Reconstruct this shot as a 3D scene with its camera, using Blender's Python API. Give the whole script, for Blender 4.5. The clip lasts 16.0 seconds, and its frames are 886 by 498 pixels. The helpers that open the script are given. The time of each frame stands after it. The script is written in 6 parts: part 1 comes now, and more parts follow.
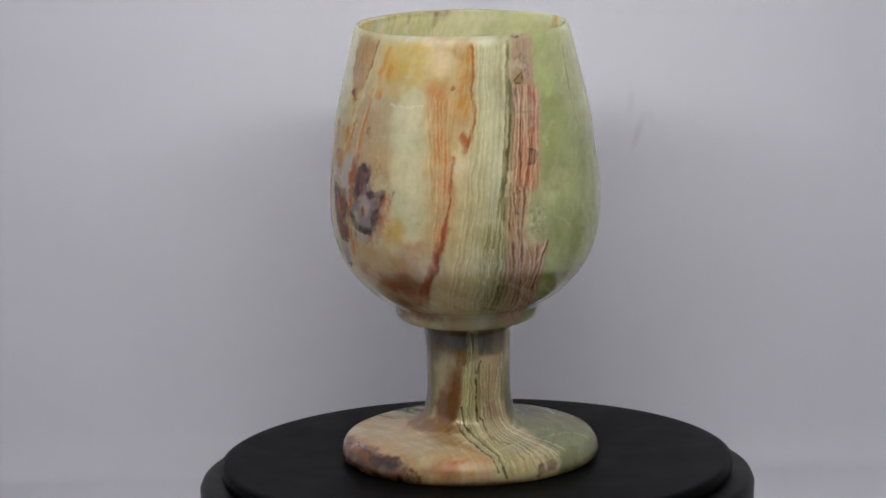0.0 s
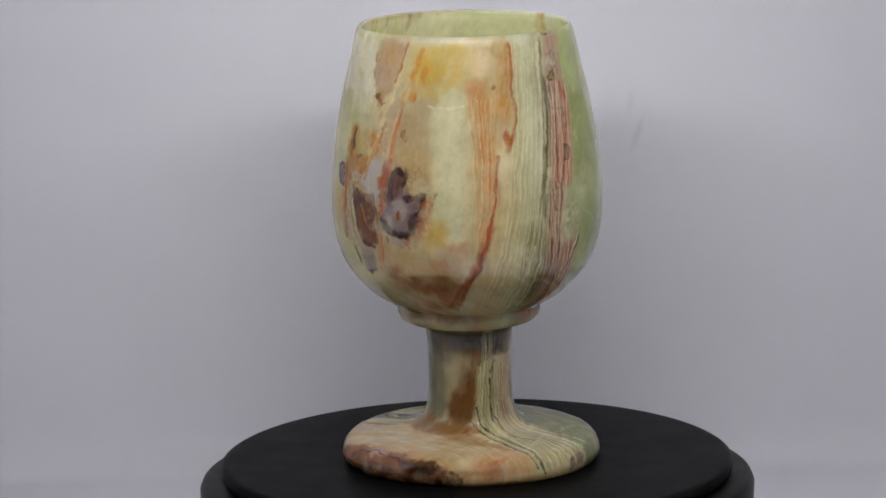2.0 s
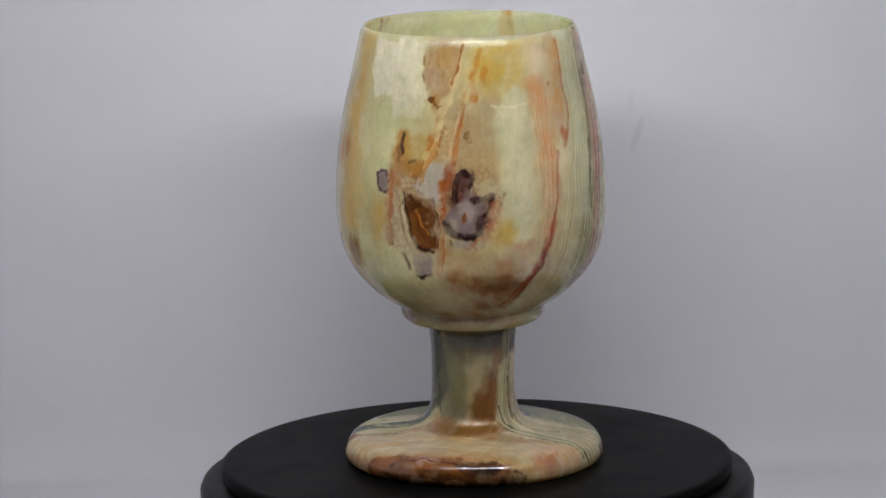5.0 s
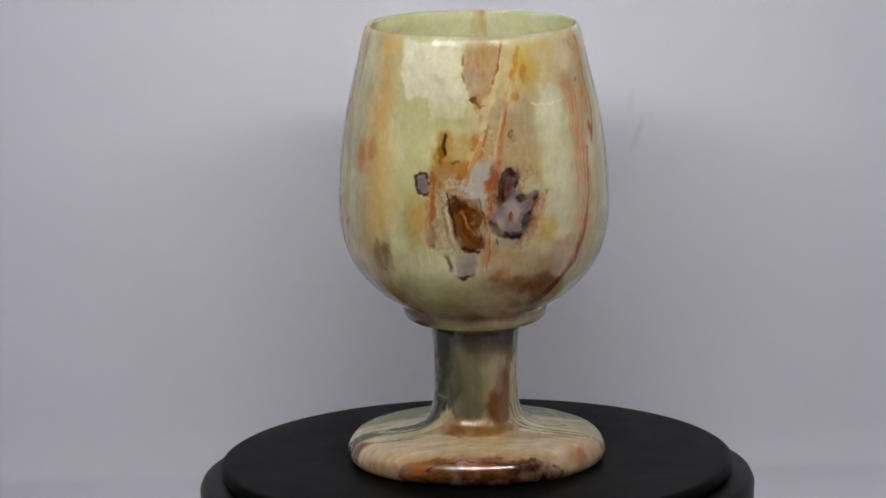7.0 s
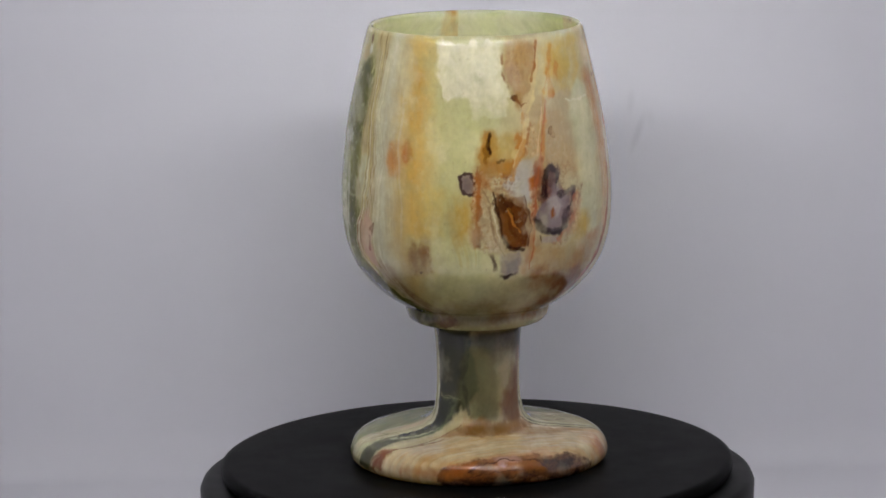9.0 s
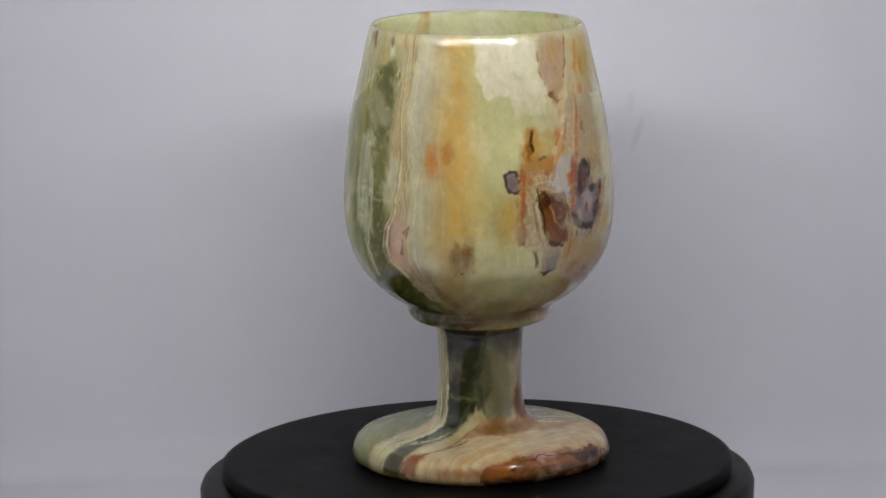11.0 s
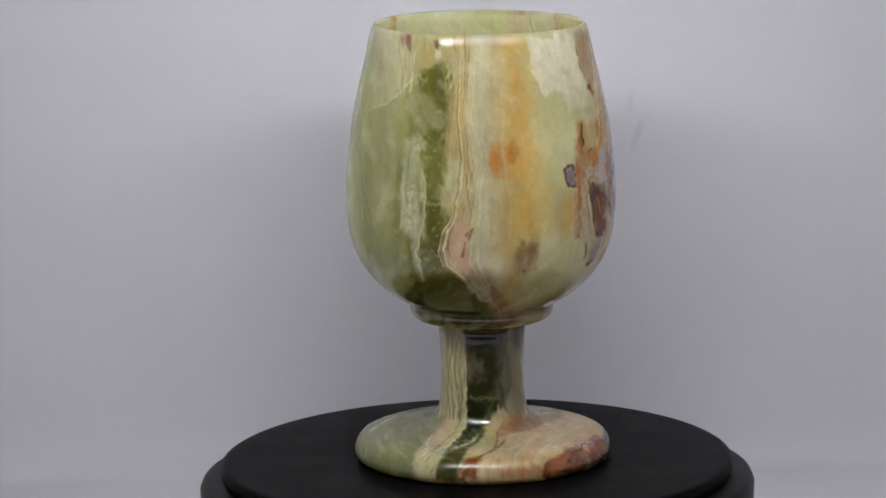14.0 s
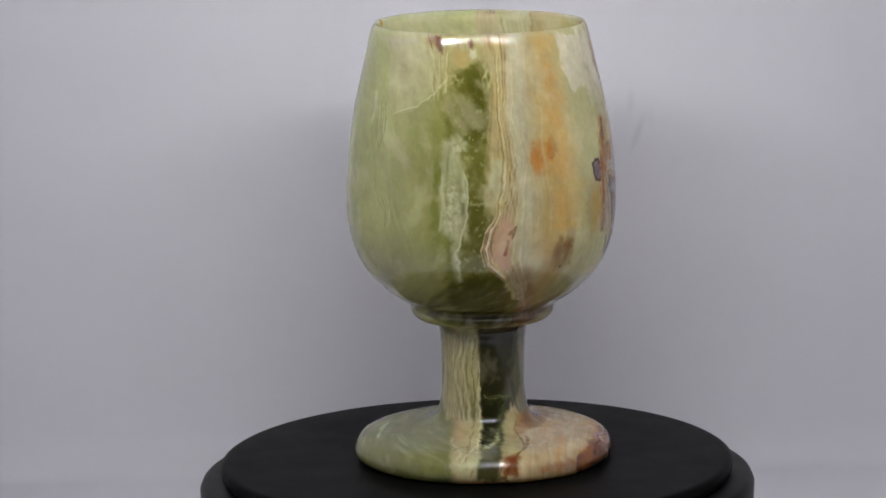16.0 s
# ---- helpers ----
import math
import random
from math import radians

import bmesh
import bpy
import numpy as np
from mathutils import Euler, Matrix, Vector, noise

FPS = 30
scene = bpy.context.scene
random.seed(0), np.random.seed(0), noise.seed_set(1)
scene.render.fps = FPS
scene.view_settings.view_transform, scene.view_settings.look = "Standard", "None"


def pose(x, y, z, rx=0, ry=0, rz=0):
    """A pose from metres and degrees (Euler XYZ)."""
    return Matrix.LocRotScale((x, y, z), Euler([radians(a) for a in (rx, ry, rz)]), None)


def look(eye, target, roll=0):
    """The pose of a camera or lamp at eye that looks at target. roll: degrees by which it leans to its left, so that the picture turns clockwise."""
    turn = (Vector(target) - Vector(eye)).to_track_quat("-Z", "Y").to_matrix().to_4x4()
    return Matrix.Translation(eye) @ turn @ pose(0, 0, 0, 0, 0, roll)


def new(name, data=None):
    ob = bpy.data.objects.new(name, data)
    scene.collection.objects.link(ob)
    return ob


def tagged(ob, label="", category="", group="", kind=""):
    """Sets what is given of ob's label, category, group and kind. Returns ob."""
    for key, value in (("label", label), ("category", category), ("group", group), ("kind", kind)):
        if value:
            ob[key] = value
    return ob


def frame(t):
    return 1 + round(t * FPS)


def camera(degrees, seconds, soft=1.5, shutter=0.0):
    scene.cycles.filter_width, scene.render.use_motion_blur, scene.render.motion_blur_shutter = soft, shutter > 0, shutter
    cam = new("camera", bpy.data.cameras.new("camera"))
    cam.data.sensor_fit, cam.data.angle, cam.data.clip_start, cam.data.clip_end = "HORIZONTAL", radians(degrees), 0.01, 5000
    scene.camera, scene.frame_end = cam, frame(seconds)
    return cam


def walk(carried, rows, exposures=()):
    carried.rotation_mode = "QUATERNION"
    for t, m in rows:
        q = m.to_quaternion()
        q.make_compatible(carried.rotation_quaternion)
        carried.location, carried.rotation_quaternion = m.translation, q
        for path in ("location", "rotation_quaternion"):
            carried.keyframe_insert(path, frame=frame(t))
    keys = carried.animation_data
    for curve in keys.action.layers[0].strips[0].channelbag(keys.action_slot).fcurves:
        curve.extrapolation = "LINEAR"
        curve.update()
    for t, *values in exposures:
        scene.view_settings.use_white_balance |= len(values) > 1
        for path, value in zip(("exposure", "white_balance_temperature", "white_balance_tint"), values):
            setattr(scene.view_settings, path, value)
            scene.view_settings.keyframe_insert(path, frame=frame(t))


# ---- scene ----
# All lengths of the small things are written in millimetres and scaled by MM.
MM = 0.001
TURN = 8.9645            # degrees a second by which the turntable goes round
TABLE_Z = -0.032         # table top; the platter's top is at 0
WALL_Y = 0.115           # backdrop behind the turntable

# ---- camera ----
cam = camera(14.04, 16.0, soft=1.7)
VIEW = look((-0.0085, -1.0022, 0.2492), (-0.0085, 0.0, 0.0603), -1.10)
walk(cam, [(0.0, VIEW), (16.0, VIEW)])

# ---- light ----
world = bpy.data.worlds.new("room_light")
scene.world = world
world.use_nodes = True
world.node_tree.nodes["Background"].inputs["Color"].default_value = (0.95, 0.97, 1.0, 1)
world.node_tree.nodes["Background"].inputs["Strength"].default_value = 0.015
LED_POWER = 690.0
STRIP_AT = (-0.004, -0.21, 0.235)
STRIP_HALF = 0.165
scene.view_settings.exposure = 0.0


# ---- materials ----
def lin(r, g, b):
    """Linear colour from 8-bit sRGB."""
    return tuple(((c / 255 + 0.055) / 1.055) ** 2.4 if c > 10 else c / 255 / 12.92 for c in (r, g, b))


class Mat:
    """A node material with a Principled surface and a few shorthands."""

    def __init__(self, name, color=(0.8, 0.8, 0.8), rough=0.5, metal=0.0):
        self.m = bpy.data.materials.new(name)
        self.m.use_nodes = True
        self.t = self.m.node_tree
        self.b = self.t.nodes["Principled BSDF"]
        self.b.inputs["Base Color"].default_value = (*color, 1)
        self.b.inputs["Roughness"].default_value = rough
        self.b.inputs["Metallic"].default_value = metal

    def node(self, kind, **values):
        n = self.t.nodes.new(kind)
        for k, v in values.items():
            n.inputs[k.replace("_", " ")].default_value = v
        return n

    def link(self, a, out, b, inp):
        self.t.links.new(a.outputs[out], b.inputs[inp])

    def noise(self, scale, detail=4, rough=0.55, stretch=(1, 1, 1)):
        co = self.t.nodes.new("ShaderNodeTexCoord")
        mp = self.t.nodes.new("ShaderNodeMapping")
        mp.inputs["Scale"].default_value = stretch
        n = self.node("ShaderNodeTexNoise", Scale=scale, Detail=detail, Roughness=rough)
        self.link(co, "Object", mp, "Vector")
        self.link(mp, "Vector", n, "Vector")
        return n

    def ramp(self, src, out, stops):
        r = self.t.nodes.new("ShaderNodeValToRGB")
        e = r.color_ramp.elements
        while len(e) < len(stops):
            e.new(0.5)
        for el, (p, c) in zip(e, stops):
            el.position, el.color = p, (*c, 1)
        self.link(src, out, r, "Fac")
        return r

    def bump(self, src, out, strength, distance):
        n = self.node("ShaderNodeBump", Strength=strength, Distance=distance)
        self.link(src, out, n, "Height")
        self.link(n, "Normal", self.b, "Normal")
        return n


def grey(v):
    return (v, v, v)


def mat_paper():
    """Matt white backdrop paper with faint clouding, fibre and a few scuffs."""
    m = Mat("backdrop_paper", rough=0.9)
    n = m.noise(9.0, 5, 0.6)
    r = m.ramp(n, "Fac", [(0.3, (0.748, 0.738, 0.775)), (0.7, (0.788, 0.777, 0.812))])
    m.link(r, "Color", m.b, "Base Color")
    last = r.outputs["Color"]
    for at, lean, length, strength in (((0.0513, 0.0, 0.0845), 6.0, 0.0065, 0.09), ((0.0533, 0.0, 0.0745), 19.0, 0.0095, 0.15), ((0.0575, 0.0, 0.079), -12.0, 0.005, 0.05)):
        co = m.t.nodes.new("ShaderNodeTexCoord")
        mp = m.t.nodes.new("ShaderNodeMapping")
        mp.vector_type = "TEXTURE"
        mp.inputs["Location"].default_value = at
        mp.inputs["Rotation"].default_value = (0, radians(lean), 0)
        mp.inputs["Scale"].default_value = (0.0019, 5.0, length)
        ln = m.t.nodes.new("ShaderNodeVectorMath")
        ln.operation = "LENGTH"
        mr = m.t.nodes.new("ShaderNodeMapRange")
        mr.interpolation_type = "SMOOTHSTEP"
        mr.inputs["From Min"].default_value, mr.inputs["From Max"].default_value = 1.0, 0.0
        mr.inputs["To Min"].default_value, mr.inputs["To Max"].default_value = 0.0, strength
        mx = m.t.nodes.new("ShaderNodeMix")
        mx.data_type = "RGBA"
        m.link(co, "Object", mp, "Vector")
        m.link(mp, "Vector", ln, 0)
        m.link(ln, "Value", mr, "Value")
        m.link(mr, "Result", mx, 0)
        m.t.links.new(last, mx.inputs[6])
        mx.inputs[7].default_value = (0.2, 0.2, 0.21, 1)
        last = mx.outputs[2]
    m.t.links.new(last, m.b.inputs["Base Color"])
    f = m.noise(900.0, 3, 0.6)
    m.bump(f, "Fac", 0.15, 0.0003)
    m.b.inputs["Specular IOR Level"].default_value = 0.15
    return m.m


def mat_black(name, base, rough, spec=0.35):
    """Black moulded plastic with a fine grain and slight dust."""
    m = Mat(name, rough=rough)
    n = m.noise(60.0, 5, 0.65)
    r = m.ramp(n, "Fac", [(0.3, grey(base * 0.85)), (0.75, grey(base * 1.2))])
    m.link(r, "Color", m.b, "Base Color")
    g = m.noise(2500.0, 2, 0.6)
    m.bump(g, "Fac", 0.25, 0.0001)
    rr = m.ramp(n, "Fac", [(0.2, grey(rough - 0.06)), (0.8, grey(rough + 0.08))])
    m.link(rr, "Color", m.b, "Roughness")
    m.b.inputs["Specular IOR Level"].default_value = spec
    return m.m


def mat_onyx():
    """Polished banded onyx: the banding lies in the stone as a colour layer, with clouds and grain added here."""
    m = Mat("onyx", rough=0.04)
    a = m.t.nodes.new("ShaderNodeVertexColor")
    a.layer_name = "banding"
    n = m.noise(420.0, 4, 0.65)
    r = m.ramp(n, "Fac", [(0.3, grey(0.44)), (0.7, grey(0.56))])
    mix = m.t.nodes.new("ShaderNodeMix")
    mix.data_type, mix.blend_type = "RGBA", "OVERLAY"
    mix.inputs[0].default_value = 0.3
    m.t.links.new(a.outputs["Color"], mix.inputs[6])
    m.t.links.new(r.outputs["Color"], mix.inputs[7])
    m.t.links.new(mix.outputs[2], m.b.inputs["Base Color"])
    w = m.noise(160.0, 4, 0.6)
    rr = m.ramp(w, "Fac", [(0.3, grey(0.06)), (0.75, grey(0.085))])
    m.link(rr, "Color", m.b, "Roughness")
    m.bump(w, "Fac", 0.02, 0.0003)
    m.b.inputs["IOR"].default_value = 1.6
    m.b.inputs["Specular IOR Level"].default_value = 0.5
    m.b.inputs["Subsurface Weight"].default_value = 1.0
    m.b.inputs["Subsurface Radius"].default_value = (1.0, 1.0, 0.8)
    m.b.inputs["Subsurface Scale"].default_value = 0.010
    return m.m


def mat_glow(name, color, strength):
    m = Mat(name, color, 0.4)
    m.b.inputs["Emission Color"].default_value = (*color, 1)
    m.b.inputs["Emission Strength"].default_value = strength
    return m.m


PAPER = mat_paper()
PLATTER = mat_black("platter_plastic", 0.003, 0.36, 0.02)
BASE = mat_black("base_plastic", 0.005, 0.4, 0.09)
ONYX = mat_onyx()
LED = mat_glow("led_glow", (0.955, 0.955, 0.985), LED_POWER)
HOUSING = Mat("strip_housing", (0.75, 0.76, 0.78), 0.45).m
ROOM = mat_black("room_paint", 0.5, 0.7)
TABLE = mat_black("table_laminate", 0.06, 0.5)


# ---- mesh helpers ----
def mesh_ob(name, bm, material, parent=None, label="", smooth=False):
    me = bpy.data.meshes.new(name)
    bm.to_mesh(me)
    bm.free()
    me.materials.append(material)
    if smooth:
        me.shade_smooth()
    ob = new(name, me)
    if parent:
        ob.parent = parent
    return tagged(ob, label=label)


def part(name, bm, material, parent, label="", smooth=False):
    """One mesh object under a thing or a part."""
    return mesh_ob(name, bm, material, parent, label, smooth)


def box_bm(lo, hi, bevel=0.0):
    bm = bmesh.new()
    bmesh.ops.create_cube(bm, size=1)
    for v in bm.verts:
        v.co = Vector([lo[i] + (v.co[i] + 0.5) * (hi[i] - lo[i]) for i in range(3)])
    if bevel:
        bmesh.ops.bevel(bm, geom=bm.edges[:], offset=bevel, segments=3, affect="EDGES")
    return bm


def lathe_bm(profile, segments=128):
    """A turned solid from (radius, height) pairs in millimetres, bottom to top."""
    bm = bmesh.new()
    rings = []
    for r, z in profile:
        if r < 1e-6:
            rings.append([bm.verts.new((0, 0, z * MM))])
        else:
            rings.append([bm.verts.new((r * MM * math.cos(2 * math.pi * k / segments),
                                        r * MM * math.sin(2 * math.pi * k / segments), z * MM)) for k in range(segments)])
    for a, b in zip(rings, rings[1:]):
        for k in range(segments):
            j = (k + 1) % segments
            if len(a) == 1:
                bm.faces.new((a[0], b[j], b[k]))
            elif len(b) == 1:
                bm.faces.new((a[k], a[j], b[0]))
            else:
                bm.faces.new((a[k], a[j], b[j], b[k]))
    bmesh.ops.recalc_face_normals(bm, faces=bm.faces[:])
    return bm


# ---- the paper sweep and the room round it ----
def sheet_bm(outline, x0, x1, thick, nx=2):
    """A bent sheet: an outline in (y, z), drawn across x, with thickness downwards/backwards."""
    bm = bmesh.new()
    pts = [Vector((0, y, z)) for y, z in outline]
    normals = []
    for i in range(len(pts)):
        d = (pts[min(i + 1, len(pts) - 1)] - pts[max(i - 1, 0)]).normalized()
        normals.append(Vector((0, d.z, -d.y)))
    grid = []
    for side in (0, 1):
        for k in range(nx):
            x = x0 + (x1 - x0) * k / (nx - 1)
            grid.append([bm.verts.new((x, p.y + n.y * thick * side, p.z + n.z * thick * side)) for p, n in zip(pts, normals)])
    m = len(pts)
    for side in (0, 1):
        for k in range(nx - 1):
            a, b = grid[side * nx + k], grid[side * nx + k + 1]
            for i in range(m - 1):
                bm.faces.new((a[i], b[i], b[i + 1], a[i + 1]))
    for k in range(nx - 1):
        for i in (0, m - 1):
            bm.faces.new((grid[k][i], grid[k + 1][i], grid[nx + k + 1][i], grid[nx + k][i]))
    for k in (0, nx - 1):
        for i in range(m - 1):
            bm.faces.new((grid[k][i], grid[k][i + 1], grid[nx + k][i + 1], grid[nx + k][i]))
    bmesh.ops.recalc_face_normals(bm, faces=bm.faces[:])
    return bm


def build_backdrop():
    r = 0.014
    out = [(-0.17, TABLE_Z), (-0.06, TABLE_Z), (0.0, TABLE_Z)]
    for k in range(13):
        a = math.pi / 2 * k / 12
        out.append((WALL_Y - r + r * math.sin(a), TABLE_Z + r - r * math.cos(a)))
    out += [(WALL_Y, 0.1), (WALL_Y, 0.2), (WALL_Y, 0.44)]
    s = mesh_ob("backdrop", sheet_bm(out, -0.26, 0.26, 0.002), PAPER, smooth=True)
    tagged(s, "plain white paper sweep behind the turntable, softly shaded", "backdrop", kind="structure")


def build_side_panels():
    """Unseen white panels, added beside the sweep to bounce light onto it."""
    for name, lo, hi in (("bounce_panel_west", (-0.268, -0.16, TABLE_Z - 0.008), (-0.262, WALL_Y + 0.01, 0.4)),
                         ("bounce_panel_east", (0.262, -0.16, TABLE_Z - 0.008), (0.268, WALL_Y + 0.01, 0.4))):
        tagged(mesh_ob(name, box_bm(lo, hi), PAPER), "unseen white bounce panel added beside the paper sweep", "panel", kind="structure")


def build_room():
    z0, z1 = TABLE_Z - 0.008, 1.6
    tagged(mesh_ob("floor", box_bm((-1.6, -2.2, z0 - 0.04), (1.6, 1.0, z0)), TABLE), "plain dark table surface under the paper", "table top", kind="structure")
    for name, lo, hi in (("wall_north", (-1.6, 1.0, z0), (1.6, 1.05, z1)), ("wall_south", (-1.6, -2.25, z0), (1.6, -2.2, z1)),
                         ("wall_left", (-1.65, -2.2, z0), (-1.6, 1.0, z1)), ("wall_right", (1.6, -2.2, z0), (1.65, 1.0, z1))):
        tagged(mesh_ob(name, box_bm(lo, hi), ROOM), "plain painted room wall", "wall", kind="structure")


def build_led_strip():
    x, y, z = STRIP_AT
    strip = new("led_strip")
    strip.location = STRIP_AT
    strip.rotation_euler = (0.9, 0, 0)
    tagged(strip, "white strip of small bright light diodes on two posts", "light strip")
    part("housing", box_bm((-STRIP_HALF - 0.008, -0.006, 0.0), (STRIP_HALF + 0.008, 0.006, 0.004), 0.0008), HOUSING, strip)
    for side in (-1, 1):
        foot = Vector((x + side * (STRIP_HALF + 0.004), y, TABLE_Z - 0.008)) - Vector(STRIP_AT)
        post = part("post", box_bm((-0.004, -0.004, 0.0), (0.004, 0.004, z - TABLE_Z + 0.009), 0.001), HOUSING, strip)
        turn = Matrix.Rotation(-0.9, 4, "X")
        post.matrix_basis = turn @ Matrix.Translation(foot)
    n = 27
    led = None
    for k in range(n):
        at = (-STRIP_HALF + 2 * STRIP_HALF * k / (n - 1), 0, -0.0012)
        if led is None:
            led = part("led", box_bm((-0.0017, -0.0017, -0.0008), (0.0017, 0.0017, 0.0012), 0.0003), LED, strip)
            me = led.data
        else:
            led = new("led", me)
            led.parent = strip
        led.location = at


# ---- turntable ----
def build_turntable():
    stand = new("turntable")
    tagged(stand, "round matt black motorised turntable on white paper", "turntable")
    part("base", lathe_bm([(0, -32), (74, -32), (76.5, -31.2), (78, -29), (79.2, -10), (79.3, -7.4), (78.6, -5.8), (77.2, -5.0), (60, -5.0), (58, -5.6), (0, -5.6)], 192), BASE, stand, "black plastic base with a rounded shoulder", True)
    return part("platter", lathe_bm([(0, -5.5), (57, -5.5), (57.5, -4.6), (71.2, -4.6), (72.2, -4.3), (73.0, -3.2), (73.2, -1.6), (72.9, -0.6), (72.0, -0.1), (71.0, 0), (40, 0), (0, 0)], 192), PLATTER, stand, "flat black turning platter", True)
# ---- the goblet ----
# Outer shape, (radius, height) in millimetres; each part is turned about the goblet's own axis.
FOOT = [(0, 0.6), (30, 0.6), (32, 0), (34.2, 0), (35.6, 0.5), (36.5, 1.5), (36.8, 2.8), (36.5, 4.2), (35.9, 5.6), (34.7, 7.0), (32.5, 8.0), (28, 8.8), (22, 9.5), (18, 10.2), (15.6, 11.0), (13.9, 12.3), (12.9, 14.0), (12.4, 16.0)]
STEM = [(12.4, 16.0), (12.0, 19), (11.8, 23), (11.8, 28), (11.9, 32), (12.2, 36), (12.7, 38.8), (14.0, 40.2)]
BOWL = [(14.0, 40.2), (16.6, 40.3), (18.6, 41.0), (19.8, 42.2), (20.3, 43.8), (20.4, 45.0), (22.6, 46.4), (26.0, 48.6), (29.6, 51.8), (32.6, 55.2), (35.1, 59.3), (36.8, 64.0), (37.8, 69.5), (38.1, 75), (37.8, 83), (37.0, 91), (35.9, 99), (34.2, 107), (32.3, 115), (31.05, 120.6), (30.5, 122.8), (30.0, 124.1), (29.4, 124.9)]
CAVITY = [(29.4, 124.9), (28.7, 124.6), (28.6, 123.6), (29.5, 119), (30.9, 112), (33.0, 103), (34.5, 93), (35.3, 82), (35.3, 73), (34.0, 66.5), (30.5, 61.0), (26, 57.6), (20, 56.2), (10, 55.6), (0, 55.4)]


GAIN = 0.775


class Noise2:
    """Tileable gradient noise over (longitude in degrees, height in millimetres)."""

    def __init__(self, seed):
        g = np.random.RandomState(seed).rand(64, 64) * 2 * np.pi
        self.gx, self.gy = np.cos(g), np.sin(g)

    def single(self, u, v):
        i, j = np.floor(u).astype(int), np.floor(v).astype(int)
        f, h = u - i, v - j
        s, w = f * f * (3 - 2 * f), h * h * (3 - 2 * h)

        def corner(a, b):
            ia, jb = (i + a) % 64, (j + b) % 64
            return self.gx[ia, jb] * (f - a) + self.gy[ia, jb] * (h - b)

        n0 = corner(0, 0) * (1 - s) + corner(1, 0) * s
        n1 = corner(0, 1) * (1 - s) + corner(1, 1) * s
        return (n0 * (1 - w) + n1 * w) * 1.4

    def __call__(self, phi, z, cells, zsize, octaves=3):
        """cells: a whole number of cells round the stone, zsize: cell height in mm. About -1 to 1."""
        total, amp = 0, 1.0
        for o in range(octaves):
            k = 2 ** o
            c = min(cells * k, 10 ** 6)
            u = phi / 360 * c
            total = total + amp * self.single(u + 7.3 * o, z / zsize * k + 3.1 * o)
            amp *= 0.55
        return total


def smooth(a, b, x):
    t = np.clip((x - a) / (b - a), 0, 1)
    return t * t * (3 - 2 * t)


